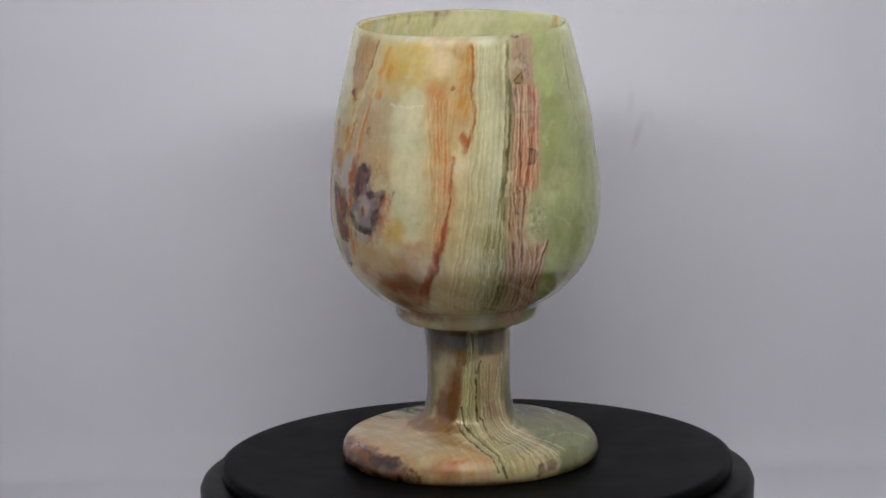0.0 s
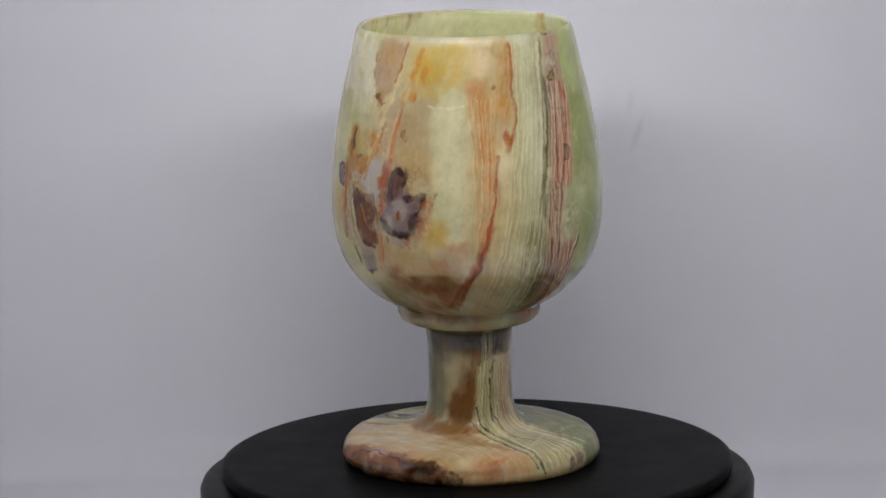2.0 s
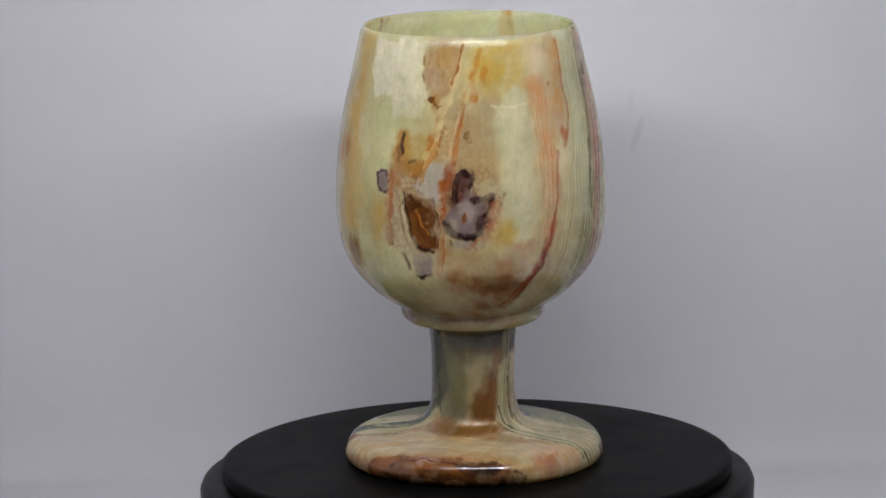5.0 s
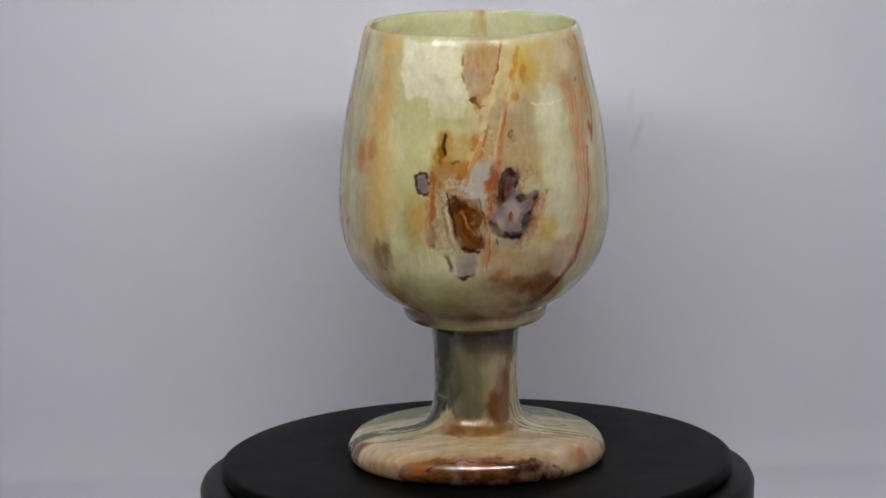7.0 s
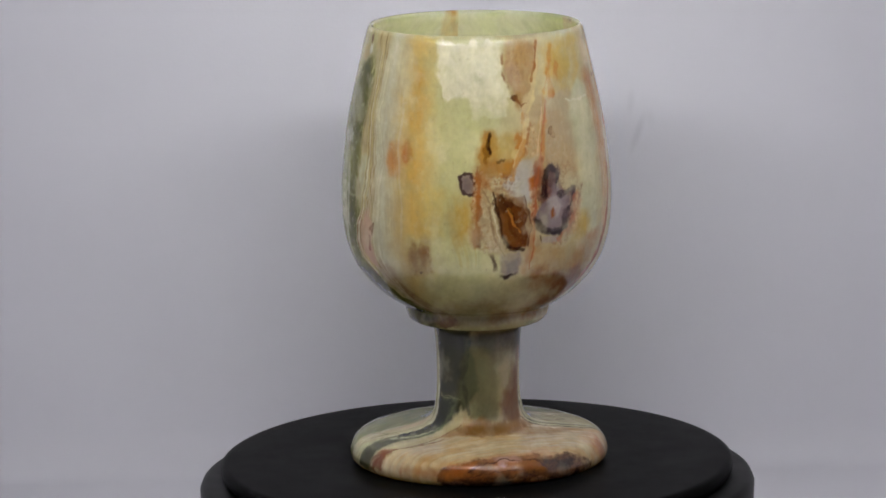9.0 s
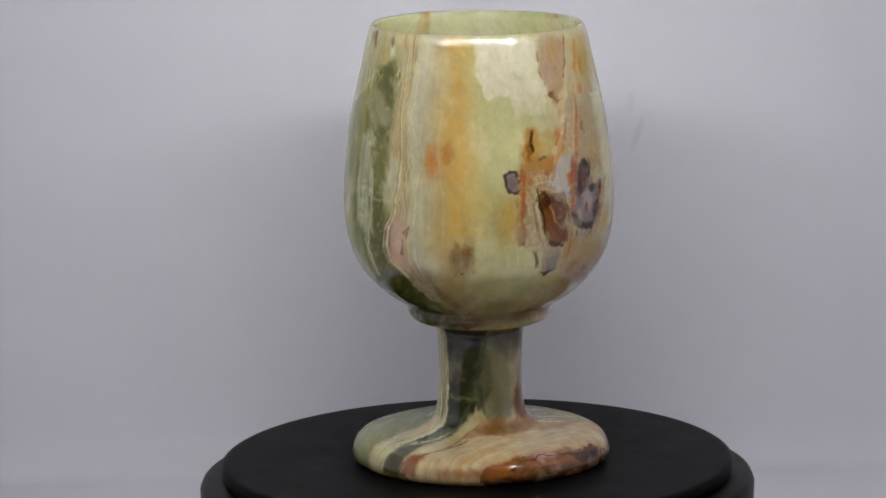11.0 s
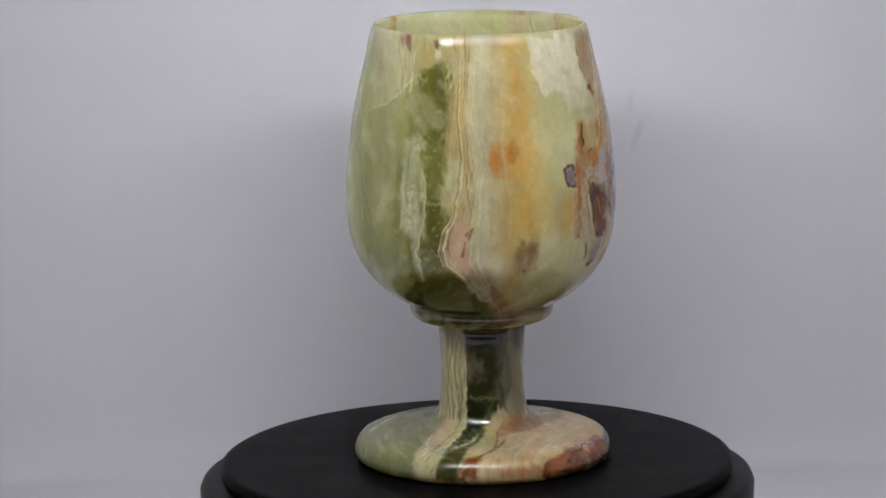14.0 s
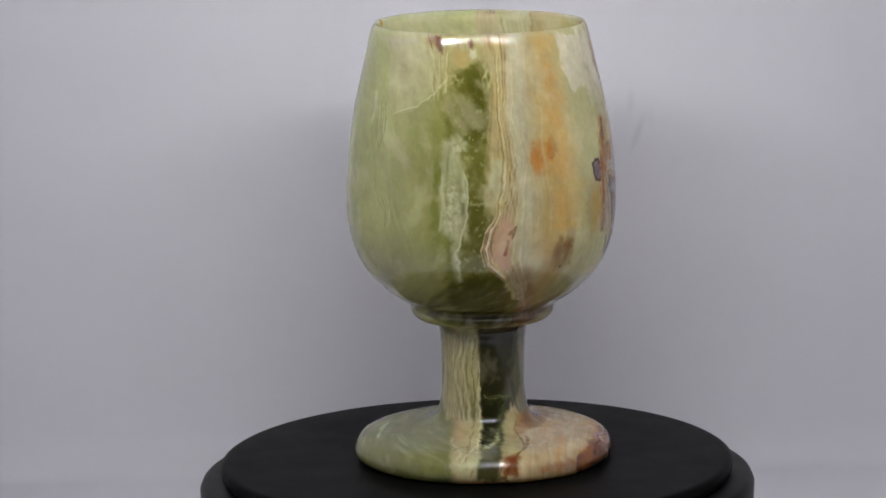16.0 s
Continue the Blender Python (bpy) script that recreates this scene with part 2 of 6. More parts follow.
class Stone:
    """The banding of the onyx block, laid down layer over layer on points (longitude, height)."""

    def __init__(self, phi, z, r, p, h):
        """r: the radius there; p, h: the longitude and the height in which grain and waviness are counted, by true length."""
        self.phi, self.z, self.r = (phi + 180) % 360 - 180, z, r
        self.p = p = (p + 180) % 360 - 180
        self.fine, self.mid, self.low = Noise2(1), Noise2(2), Noise2(3)
        self.wu = 1.1 * self.mid(p, h, 36, 11, 3) + 0.55 * self.fine(p, h, 130, 2.6, 3)
        self.wv = 0.9 * self.low(p, h, 40, 8, 3) + 0.5 * self.fine(p + 40, h + 31, 130, 2.2, 3)
        self.ws = 1.5 * self.mid(p, h, 30, 15, 2) + 0.18 * self.fine(p, h, 130, 2.6, 2)
        self.blot = self.mid(p + 60, h + 21, 60, 5.5, 4)
        self.fray = self.fine(p + 20, h + 71, 110, 3.0, 4)
        self.cloud = self.low(p + 90, h, 22, 17, 4)
        self.grain = self.fine(p + 10, h + 9, 220, 1.4, 3)
        self.streak = self.mid(p + 5, h, 150, 40, 3)
        self.rgb = np.zeros((len(p), 3))

    def mix(self, mask, color, where=slice(None)):
        m = np.clip(mask, 0, 1)[:, None]
        self.rgb[where] = self.rgb[where] * (1 - m) + np.array(lin(*color)) * m

    def near(self, lo, hi, zlo, zhi, margin=9.0):
        """The points round a feature; only these are worked on."""
        return np.nonzero((self.phi > lo - margin) & (self.phi < hi + margin) & (self.z > zlo - 6) & (self.z < zhi + 6))[0]

    def ground(self, at, colors):
        """The slow change of colour round the stone."""
        c = np.array([lin(*q) for q in colors])
        u = self.phi + self.wu * 2
        self.rgb = np.stack([np.interp(u, at, c[:, i], period=360) for i in range(3)], -1)

    def back(self):
        """The rear of the bowl, seen only inside: light through the thin wall, painted paler towards the lip."""
        m = smooth(118, 150, np.abs(self.phi)) * smooth(78, 108, self.z + 4 * self.blot)
        self.mix(m * 0.9, (218, 220, 188))
        self.mix(m * smooth(0.1, 0.6, self.cloud) * 0.5, (186, 194, 138))

    def clouds(self, milky=0.32):
        """Milky clouding, grain and faint upright streaks over everything."""
        milk = smooth(0.05, 0.75, self.low(self.p + 33, self.z + 11, 28, 11, 4))
        self.mix(milk * milky, (226, 218, 192))
        k = np.clip(1 + 0.13 * self.cloud + 0.05 * self.grain + 0.015 * self.streak + 0.07 * self.blot + 0.05 * self.fray, 0.5, 1.4)
        self.rgb = self.rgb ** 1.15 * np.array([0.99, 0.98, 0.88]) * GAIN * k[:, None]

    def path(self, pts, z):
        """Longitude along the height for a list of (longitude, height)."""
        q = sorted((h, a) for a, h in pts)
        return np.interp(z, [h for h, a in q], [a for h, a in q]), q[0][0], q[-1][0]

    def reach(self, *paths):
        every = [p for q in paths for p in q]
        return self.near(min(a for a, h in every), max(a for a, h in every), min(h for a, h in every), max(h for a, h in every))

    def span(self, i, lo, hi, soft, rough=1.0):
        zz = self.z[i] + self.wv[i] * 1.3 * rough
        return smooth(lo - soft, lo + soft, zz) * (1 - smooth(hi - soft, hi + soft, zz))

    def band(self, left, right, color, soft=1.5, alpha=1.0, end=1.5, rough=1.0, streak=0.0):
        """A layer between two paths."""
        i = self.reach(left, right)
        a, lo, hi = self.path(left, self.z[i])
        b, lo2, hi2 = self.path(right, self.z[i])
        u = self.phi[i] + self.wu[i] * rough
        soft = soft * np.clip(1.2 + 1.1 * self.cloud[i], 0.4, 2.6)
        m = smooth(a - soft, a + soft, u) * (1 - smooth(b - soft, b + soft, u)) * self.span(i, min(lo, lo2), max(hi, hi2), end, min(rough, 1.0) ** 2)
        self.mix(m * alpha * (1 + streak * self.streak[i]) * np.clip(1 + 0.55 * self.blot[i], 0.25, 1.25), color, i)

    def lines(self, left, right, colors, count, seed, alpha=0.8, end=2.0, rough=1.0, fill=0.5, sharp=0.25):
        """Fine growth lines between two paths, of uneven width and strength, cycling through the colours."""
        i = self.reach(left, right)
        a, lo, hi = self.path(left, self.z[i])
        b, lo2, hi2 = self.path(right, self.z[i])
        s = (self.phi[i] + self.ws[i] * rough * 0.8 - a) / np.maximum(b - a, 0.5) * count
        rnd = np.random.RandomState(seed)
        off, wid, str_ = rnd.rand(count + 2), 0.25 + 0.75 * rnd.rand(count + 2), 0.35 + 0.65 * rnd.rand(count + 2)
        k = np.clip(np.floor(s).astype(int), 0, count)
        inside = (s > 0) & (s < count)
        d = np.abs(s - k - 0.3 - 0.4 * off[k]) / (0.5 * wid[k] * fill * 2)
        m = (1 - smooth(1 - sharp, 1 + sharp, d)) * inside * self.span(i, max(lo, lo2), min(hi, hi2), end) * str_[k] * alpha
        m = m * smooth(-0.55, 0.35, self.mid(k * 41.0, self.z[i], 64, 16, 2)) * (0.8 + 0.4 * self.cloud[i])
        for c, color in enumerate(colors):
            self.mix(m * (k % len(colors) == c), color, i)

    def vein(self, pts, width, color, alpha=0.9, rough=1.0, broken=0.0, end=1.0):
        """A thin seam along a path; width in degrees of longitude."""
        i = self.reach(pts)
        a, lo, hi = self.path(pts, self.z[i])
        d = np.abs(self.phi[i] + self.wu[i] * rough - a)
        m = (1 - smooth(width * 0.35, width, d)) * self.span(i, lo, hi, end) * alpha
        if broken:
            m = m * smooth(-0.25, 0.15, self.mid(self.phi[i] + 50, self.z[i] + 17, 60, 3.2, 2) + 0.5 - broken)
        self.mix(m, color, i)

    def oval(self, phi, z, rx, rz, turn, rough):
        """The points round an uneven oval, and how far out they lie: 1 on its edge."""
        k = 0.66                                    # millimetres of arc to a degree
        big = max(rx, rz / k) * 1.5
        i = self.near(phi - big, phi + big, z - big * k, z + big * k)
        dx, dz = (self.phi[i] - phi) * k + self.wu[i] * rough * 0.9, self.z[i] - z + self.wv[i] * rough * 1.2
        c, s = math.cos(math.radians(turn)), math.sin(math.radians(turn))
        return i, np.hypot((dx * c + dz * s) / (rx * k), (dz * c - dx * s) / rz)

    def patch(self, phi, z, rx, rz, color, alpha=1.0, soft=0.25, turn=0.0, rough=1.0, rim=None, rim_alpha=0.9):
        """An uneven stain or nodule; rx in degrees of longitude, rz in millimetres. rim: a darker border's colour."""
        i, d = self.oval(phi, z, rx, rz, turn, rough)
        d = d + 0.18 * self.fray[i]
        self.mix((1 - smooth(1 - soft, 1 + soft, d)) * alpha * np.clip(1 + 0.4 * self.blot[i], 0.4, 1.2), color, i)
        if rim:
            self.mix((1 - smooth(0.06, 0.2, np.abs(d - 0.95))) * rim_alpha * smooth(-0.5, 0.2, self.cloud[i] + self.grain[i] * 0.5 + 0.3), rim, i)

    def shape(self, pts, color, alpha=1.0, soft=0.35, rough=0.6, rim=None, rim_width=0.5, rim_alpha=0.85):
        """A nodule or fragment with a drawn outline of (longitude, height); soft and rim_width in millimetres."""
        k = 0.66
        i = self.reach(pts)
        x, y = self.phi[i] * k + self.wu[i] * rough * 0.6, self.z[i] + self.wv[i] * rough * 0.8
        d, inside = np.full(len(i), 1e9), np.zeros(len(i), bool)
        q = [(a * k, h) for a, h in pts]
        for (ax, ay), (bx, by) in zip(q, q[1:] + q[:1]):
            ex, ey = bx - ax, by - ay
            t = np.clip(((x - ax) * ex + (y - ay) * ey) / max(ex * ex + ey * ey, 1e-9), 0, 1)
            d = np.minimum(d, np.hypot(x - ax - t * ex, y - ay - t * ey))
            if abs(ey) > 1e-9:
                inside ^= ((ay > y) != (by > y)) & (x < ex * (y - ay) / ey + ax)
        d = np.where(inside, -d, d) + 0.25 * rough * self.fray[i]
        self.mix((1 - smooth(-soft, soft, d)) * alpha * np.clip(1 + 0.3 * self.blot[i], 0.5, 1.15), color, i)
        if rim:
            w = rim_width * np.clip(0.9 + 0.9 * self.blot[i] + 0.5 * self.fray[i], 0.15, 1.8)
            self.mix((1 - smooth(w * 0.5, w * 1.2, np.abs(d + w * 0.6))) * rim_alpha, rim, i)

    def crackle(self, phi, z, rx, rz, color, alpha=0.5, size=1.0, width=0.05):
        """Fine healed cracks."""
        i, d = self.oval(phi, z, rx, rz, 0, 1.0)
        n = self.mid(self.phi[i] + 13 + self.wu[i], self.z[i] + 3 + self.wv[i], int(45 / size), 7 * size, 3)
        self.mix((1 - smooth(0.6, 1.1, d)) * (1 - smooth(width * 0.3, width * 0.8, np.abs(n))) * 0.4 * alpha * np.clip(0.7 + self.blot[i], 0, 1), color, i)

    def gravel(self, phi, z, rx, rz, colors, alpha=0.8, size=1.5, turn=0.0):
        """Broken, grainy ground inside a patch."""
        i, d = self.oval(phi, z, rx, rz, turn, 1.0)
        m = 1 - smooth(0.6, 1.15, d)
        for c, color in enumerate(colors):
            n = self.fine(self.phi[i] + 31 * c, self.z[i] + 13 * c, int(200 / size), 1.3 * size, 3)
            self.mix(m * smooth(-0.15, 0.5, n) * alpha * np.clip(0.9 + 0.8 * self.blot[i], 0.1, 1.2), color, i)

    def speckle(self, color, alpha, level, size, lo, hi, zlo, zhi):
        i = self.near(lo, hi, zlo, zhi)
        n = self.fine(self.phi[i] + 77, self.z[i] + 55, int(240 / size), 1.1 * size, 2)
        m = smooth(level, level + 0.25, n) * smooth(lo - 3, lo + 3, self.phi[i]) * (1 - smooth(hi - 3, hi + 3, self.phi[i])) * self.span(i, zlo, zhi, 2)
        self.mix(m * alpha, color, i)

    def chart(self, pts, rough, margin=3.0):
        """The points round a drawn line or outline, as millimetres beside its middle longitude."""
        mid = 0.5 * (min(a for a, h in pts) + max(a for a, h in pts))
        d = (self.phi - mid + 180) % 360 - 180
        half = 0.5 * (max(a for a, h in pts) - min(a for a, h in pts)) + margin * 60 / np.maximum(self.r, 3)
        low, high = min(h for a, h in pts) - margin, max(h for a, h in pts) + margin
        i = np.nonzero((np.abs(d) < half) & (self.z > low) & (self.z < high))[0]
        k = self.r[i] * math.pi / 180
        return i, d[i] * k + 0.35 * rough * self.wu[i], self.z[i] + 0.35 * rough * self.wv[i], k, [(a - mid, h) for a, h in pts]

    @staticmethod
    def away(x, y, k, a, b):
        ax, ex, ey = a[0] * k, (b[0] - a[0]) * k, b[1] - a[1]
        t = np.clip(((x - ax) * ex + (y - a[1]) * ey) / np.maximum(ex * ex + ey * ey, 1e-9), 0, 1)
        return np.hypot(x - ax - t * ex, y - a[1] - t * ey)

    def line(self, pts, width, color, alpha=0.9, rough=1.0):
        """A seam along a drawn line; width in millimetres."""
        i, x, y, k, q = self.chart(pts, rough)
        d = np.full(len(i), 1e9)
        for a, b in zip(q, q[1:]):
            d = np.minimum(d, self.away(x, y, k, a, b))
        w = width * np.clip(0.75 + 0.7 * self.blot[i], 0.25, 1.5)
        self.mix((1 - smooth(w * 0.35, w, d)) * alpha * np.clip(0.95 + 0.5 * self.fray[i], 0.2, 1), color, i)

    def fill(self, pts, color, alpha=1.0, soft=0.6, rough=1.0):
        """A body of one colour inside a drawn outline; soft in millimetres."""
        i, x, y, k, q = self.chart(pts, rough, 3.0 + soft)
        d, inside = np.full(len(i), 1e9), np.zeros(len(i), bool)
        for a, b in zip(q, q[1:] + q[:1]):
            d = np.minimum(d, self.away(x, y, k, a, b))
            if abs(b[1] - a[1]) > 1e-9:
                inside ^= ((a[1] > y) != (b[1] > y)) & (x < (a[0] + (b[0] - a[0]) * (y - a[1]) / (b[1] - a[1])) * k)
        d = np.where(inside, -d, d) + 0.3 * rough * self.fray[i]
        self.mix((1 - smooth(-soft, soft, d)) * alpha * np.clip(1 + 0.35 * self.blot[i], 0.45, 1.15), color, i)

    def fan(self, left, right, colors, count, seed, alpha=0.7):
        """Growth lines that spread between two drawn lines."""
        rnd = np.random.RandomState(seed)
        u = np.linspace(0, 1, 7)

        def even(pts):
            p = np.array(pts, float)
            return np.stack([np.interp(u, np.linspace(0, 1, len(p)), p[:, c]) for c in (0, 1)], -1)

        a, b = even(left), even(right)
        for n in range(count * 2):
            f = (n + 0.2 + 0.6 * rnd.rand()) / (count * 2)
            self.line([tuple(p) for p in a * (1 - f) + b * f], 0.22 + 0.4 * rnd.rand(), colors[n % len(colors)], alpha * (0.45 + 0.55 * rnd.rand()), 1.3)


def bowl_paint(phi, z, r):
    q = np.array(BOWL, float)
    length = np.concatenate([[0], np.cumsum(np.hypot(*np.diff(q, axis=0).T))])
    s = Stone(phi, z, r, ((phi + 180) % 360 - 180) * np.maximum(r, 12) / 37, 30 + np.interp(z, q[:, 1], length))
    s.ground([-148, -119, -100, -89, -65, -54, -42, -26, -26, -10, 4, 17, 29, 39, 50, 59, 71, 83, 92, 108, 134],
             [(186, 188, 136), (194, 194, 146), (188, 188, 136), (172, 170, 112), (188, 178, 140), (204, 198, 176), (200, 178, 125), (204, 198, 154), (208, 202, 160), (210, 206, 166), (208, 198, 160), (206, 192, 158), (208, 196, 162), (212, 208, 178), (214, 208, 182), (208, 188, 152), (208, 194, 156), (212, 210, 184), (186, 180, 150), (182, 188, 136), (188, 194, 148)])
    # green quarter
    s.back()
    s.band([(-162.1, 121.9), (-161.1, 83.5), (-156.5, 62.9), (-158.1, 43.8)], [(-122.4, 123.7), (-116.3, 115.1), (-114.5, 87.6), (-157.4, 43.7)], (186, 192, 140), soft=6, alpha=0.5)
    s.band([(-126.1, 122.3), (-116.4, 102.9), (-117.4, 102.6)], [(-86.8, 124.1), (-92.3, 109.1), (-93.6, 108.4)], (196, 192, 168), soft=2.5, alpha=0.55, end=3)
    s.band([(-115.5, 102.2), (-113.9, 83.0), (-116.0, 58.7)], [(-93.6, 108.4), (-90.6, 84.1), (-91.0, 60.1)], (166, 168, 118), soft=3, alpha=0.7, end=2)
    s.lines([(-134.9, 106.4), (-131.4, 94.2), (-124.5, 82.2), (-117.4, 71.7)], [(-119.0, 107.4), (-115.5, 95.3), (-110.8, 83.2), (-106.5, 72.5)], [(196, 200, 165), (140, 148, 100)], 7, 3, alpha=0.6, rough=1.6)
    s.lines([(-119.3, 85.7), (-115.3, 75.1), (-112.7, 64.0)], [(-109.6, 86.4), (-107.1, 75.6), (-102.1, 64.7)], [(188, 190, 150), (150, 156, 100)], 5, 4, alpha=0.6, rough=1.6)
    s.band([(-87.6, 117.2), (-87.7, 104.0), (-88.9, 85.7), (-87.4, 66.9), (-90.3, 47.8), (-88.0, 42.6)], [(-67.7, 117.2), (-67.8, 104.0), (-69.8, 88.8), (-70.0, 79.6), (-67.8, 70.2), (-65.7, 62.0), (-47.3, 47.3), (-36.7, 41.7)], (124, 124, 62), soft=1.6, end=1.8, rough=1.5)
    s.band([(-93.8, 109.9), (-92.0, 88.7), (-93.7, 60.0)], [(-85.5, 110.0), (-85.8, 88.8), (-85.8, 60.3)], (138, 142, 72), soft=5, alpha=0.55)
    s.band([(-80.4, 116.0), (-77.4, 104.0), (-76.2, 95.0)], [(-68.8, 116.0), (-68.3, 104.0), (-69.6, 94.9)], (98, 98, 34), soft=4, alpha=0.6)
    s.patch(-74.1, 70.2, 5.1, 9.8, (96, 94, 40), alpha=0.5, soft=0.6)
    s.speckle((176, 176, 130), 0.5, 0.42, 1.6, -100, -62, 48, 108)
    # white crystalline streak
    s.shape([(-89.3, 96.5), (-83.5, 97.6), (-79.3, 96.5), (-77.7, 94.7), (-80.7, 93.7), (-83.2, 92.6), (-80.0, 90.4), (-79.0, 88.8), (-78.4, 82.7), (-78.9, 76.5), (-79.9, 73.0), (-81.5, 70.1), (-82.7, 61.9), (-81.8, 57.5), (-85.0, 56.6), (-84.8, 61.8), (-84.7, 68.4), (-88.5, 71.1), (-89.2, 80.8), (-88.7, 88.6)], (196, 198, 168), alpha=0.75, soft=1.0, rough=1.2)
    s.shape([(-86.0, 87.4), (-81.7, 86.9), (-79.9, 84.2), (-80.3, 81.9), (-83.3, 81.0), (-85.8, 82.5)], (158, 158, 112), alpha=0.5, soft=1)
    s.lines([(-90.1, 96.2), (-89.4, 69.8)], [(-78.3, 96.5), (-78.1, 70.2)], [(220, 220, 198), (140, 142, 92), (210, 208, 184)], 6, 8, alpha=0.7, rough=1.6)
    s.gravel(-83.3, 77.9, 6.0, 8.2, [(222, 220, 200), (150, 150, 104)], alpha=0.5, size=1.2)
    s.gravel(-81.8, 94.6, 5.6, 2.3, [(206, 206, 176), (130, 132, 72)], alpha=0.6, size=1)
    s.shape([(-81.3, 79.8), (-79.4, 79.6), (-78.9, 77.1), (-80.8, 75.8)], (120, 116, 78), alpha=0.7, soft=0.5)
    s.vein([(-79.0, 88.8), (-77.9, 81.2), (-78.4, 75.7), (-81.0, 70.1), (-82.8, 63.6), (-83.5, 57.4)], 0.9, (216, 214, 186), alpha=0.8, rough=1.4)
    s.vein([(-88.9, 88.6), (-88.1, 80.9), (-89.5, 72.2)], 0.8, (206, 206, 176), alpha=0.7)
    s.shape([(-76.7, 79.7), (-73.1, 79.6), (-64.9, 80.2), (-64.7, 79.7), (-73.1, 79.1), (-76.5, 79.0)], (196, 192, 150), alpha=0.5, soft=0.4)
    s.vein([(-90.9, 90.0), (-91.5, 80.7), (-92.1, 72.9)], 2.6, (128, 134, 52), alpha=0.6)
    # brown tipped bands at the lip
    s.shape([(-104.1, 123.9), (-60.0, 124.5), (-61.7, 119.9), (-67.3, 116.1), (-73.0, 118.4), (-77.2, 117.3), (-84.1, 114.8), (-86.5, 111.4), (-93.8, 110.0), (-97.7, 117.1)], (192, 184, 142), alpha=0.7, soft=1.2)
    s.lines([(-105.7, 123.8), (-94.6, 111.2)], [(-87.4, 124.3), (-90.1, 114.3)], [(206, 198, 164), (160, 140, 110), (214, 206, 176)], 8, 10, alpha=0.8, rough=0.9)
    s.lines([(-105.1, 124.1), (-101.3, 120.9)], [(-75.6, 124.6), (-75.2, 121.2)], [(112, 82, 74), (190, 170, 140), (126, 92, 82), (206, 190, 160)], 15, 11, alpha=0.9, end=1.6, rough=0.7)
    s.shape([(-96.1, 124.4), (-93.0, 124.5), (-91.0, 119.4), (-93.4, 120.0), (-95.2, 121.7)], (112, 62, 64), alpha=0.8, soft=0.6)
    s.shape([(-101.4, 124.2), (-95.7, 124.1), (-95.2, 122.0), (-100.4, 122.5)], (150, 116, 110), alpha=0.6, soft=0.8)
    s.shape([(-78.3, 123.3), (-75.9, 123.3), (-75.2, 121.8), (-76.9, 121.2)], (110, 74, 66), alpha=0.8, soft=0.5)
    s.shape([(-76.9, 121.2), (-74.5, 120.6), (-73.8, 118.8), (-76.1, 118.5), (-77.4, 119.7)], (220, 216, 196), alpha=0.9, soft=0.5)
    s.shape([(-85.9, 120.8), (-78.0, 120.6), (-77.3, 118.2), (-80.5, 116.3), (-84.7, 116.9)], (196, 176, 122), alpha=0.75, soft=1)
    s.gravel(-85.9, 112.9, 5.8, 2.3, [(206, 200, 156), (164, 160, 104)], alpha=0.6, size=1)
    s.vein([(-98.1, 120.9), (-95.7, 115.7), (-95.0, 111.2)], 1.2, (216, 212, 180), alpha=0.7)
    s.lines([(-76.1, 121.4), (-70.1, 115.4)], [(-64.5, 121.4), (-63.8, 115.4)], [(214, 206, 166), (120, 112, 62)], 5, 14, alpha=0.8, rough=0.8)
    s.vein([(-68.1, 115.8), (-70.8, 113.1)], 1.0, (206, 200, 150), alpha=0.7)
    s.vein([(-66.5, 114.6), (-69.1, 110.1)], 1.0, (206, 200, 150), alpha=0.6)
    s.shape([(-136.9, 122.5), (-107.1, 124.0), (-102.1, 122.3), (-98.8, 117.1), (-113.7, 115.7), (-119.4, 119.2)], (206, 200, 180), alpha=0.6, soft=1.5)
    s.shape([(-113.7, 115.7), (-97.0, 117.1), (-94.3, 110.0), (-105.2, 103.9), (-115.4, 102.5), (-117.3, 110.1)], (178, 176, 128), alpha=0.55, soft=0.8, rim=(196, 192, 150), rim_width=0.3, rim_alpha=0.4)
    s.lines([(-134.7, 105.8), (-132.3, 95.0), (-121.7, 88.0)], [(-119.3, 106.9), (-116.6, 96.2), (-111.9, 88.8)], [(190, 194, 150), (128, 134, 84), (204, 204, 166)], 6, 15, alpha=0.6, rough=1.2)
    s.crackle(-101.9, 72.3, 19.0, 19.6, (186, 188, 146), alpha=0.35, size=1.6, width=0.05)
    s.lines([(-118.7, 86.7), (-114.8, 72.9)], [(-110.2, 87.4), (-109.5, 73.3)], [(190, 192, 148), (140, 144, 88)], 4, 16, alpha=0.5)
    # cream growth bands
    s.band([(-71.3, 124.6), (-66.2, 114.5), (-67.8, 104.0), (-68.7, 94.9), (-67.5, 84.2), (-61.6, 76.6), (-68.3, 70.2), (-68.2, 62.0), (-58.2, 55.7), (-35.9, 43.8)], [(-60.5, 124.6), (-60.7, 114.4), (-60.7, 103.9), (-59.6, 94.7), (-58.1, 84.0), (-57.6, 76.5), (-59.3, 70.0), (-58.2, 61.8), (-48.5, 55.2), (-26.3, 43.2)], (196, 180, 138), soft=1.2, alpha=0.9)
    s.lines([(-72.5, 124.6), (-66.7, 114.5), (-68.3, 104.0), (-69.1, 94.9), (-70.4, 84.2), (-63.5, 77.0)], [(-59.3, 124.5), (-59.5, 114.3), (-60.2, 103.8), (-59.1, 94.7), (-57.1, 83.9), (-56.8, 76.8)], [(160, 134, 86), (218, 206, 170), (140, 116, 74)], 7, 21, alpha=0.85, rough=1.0)
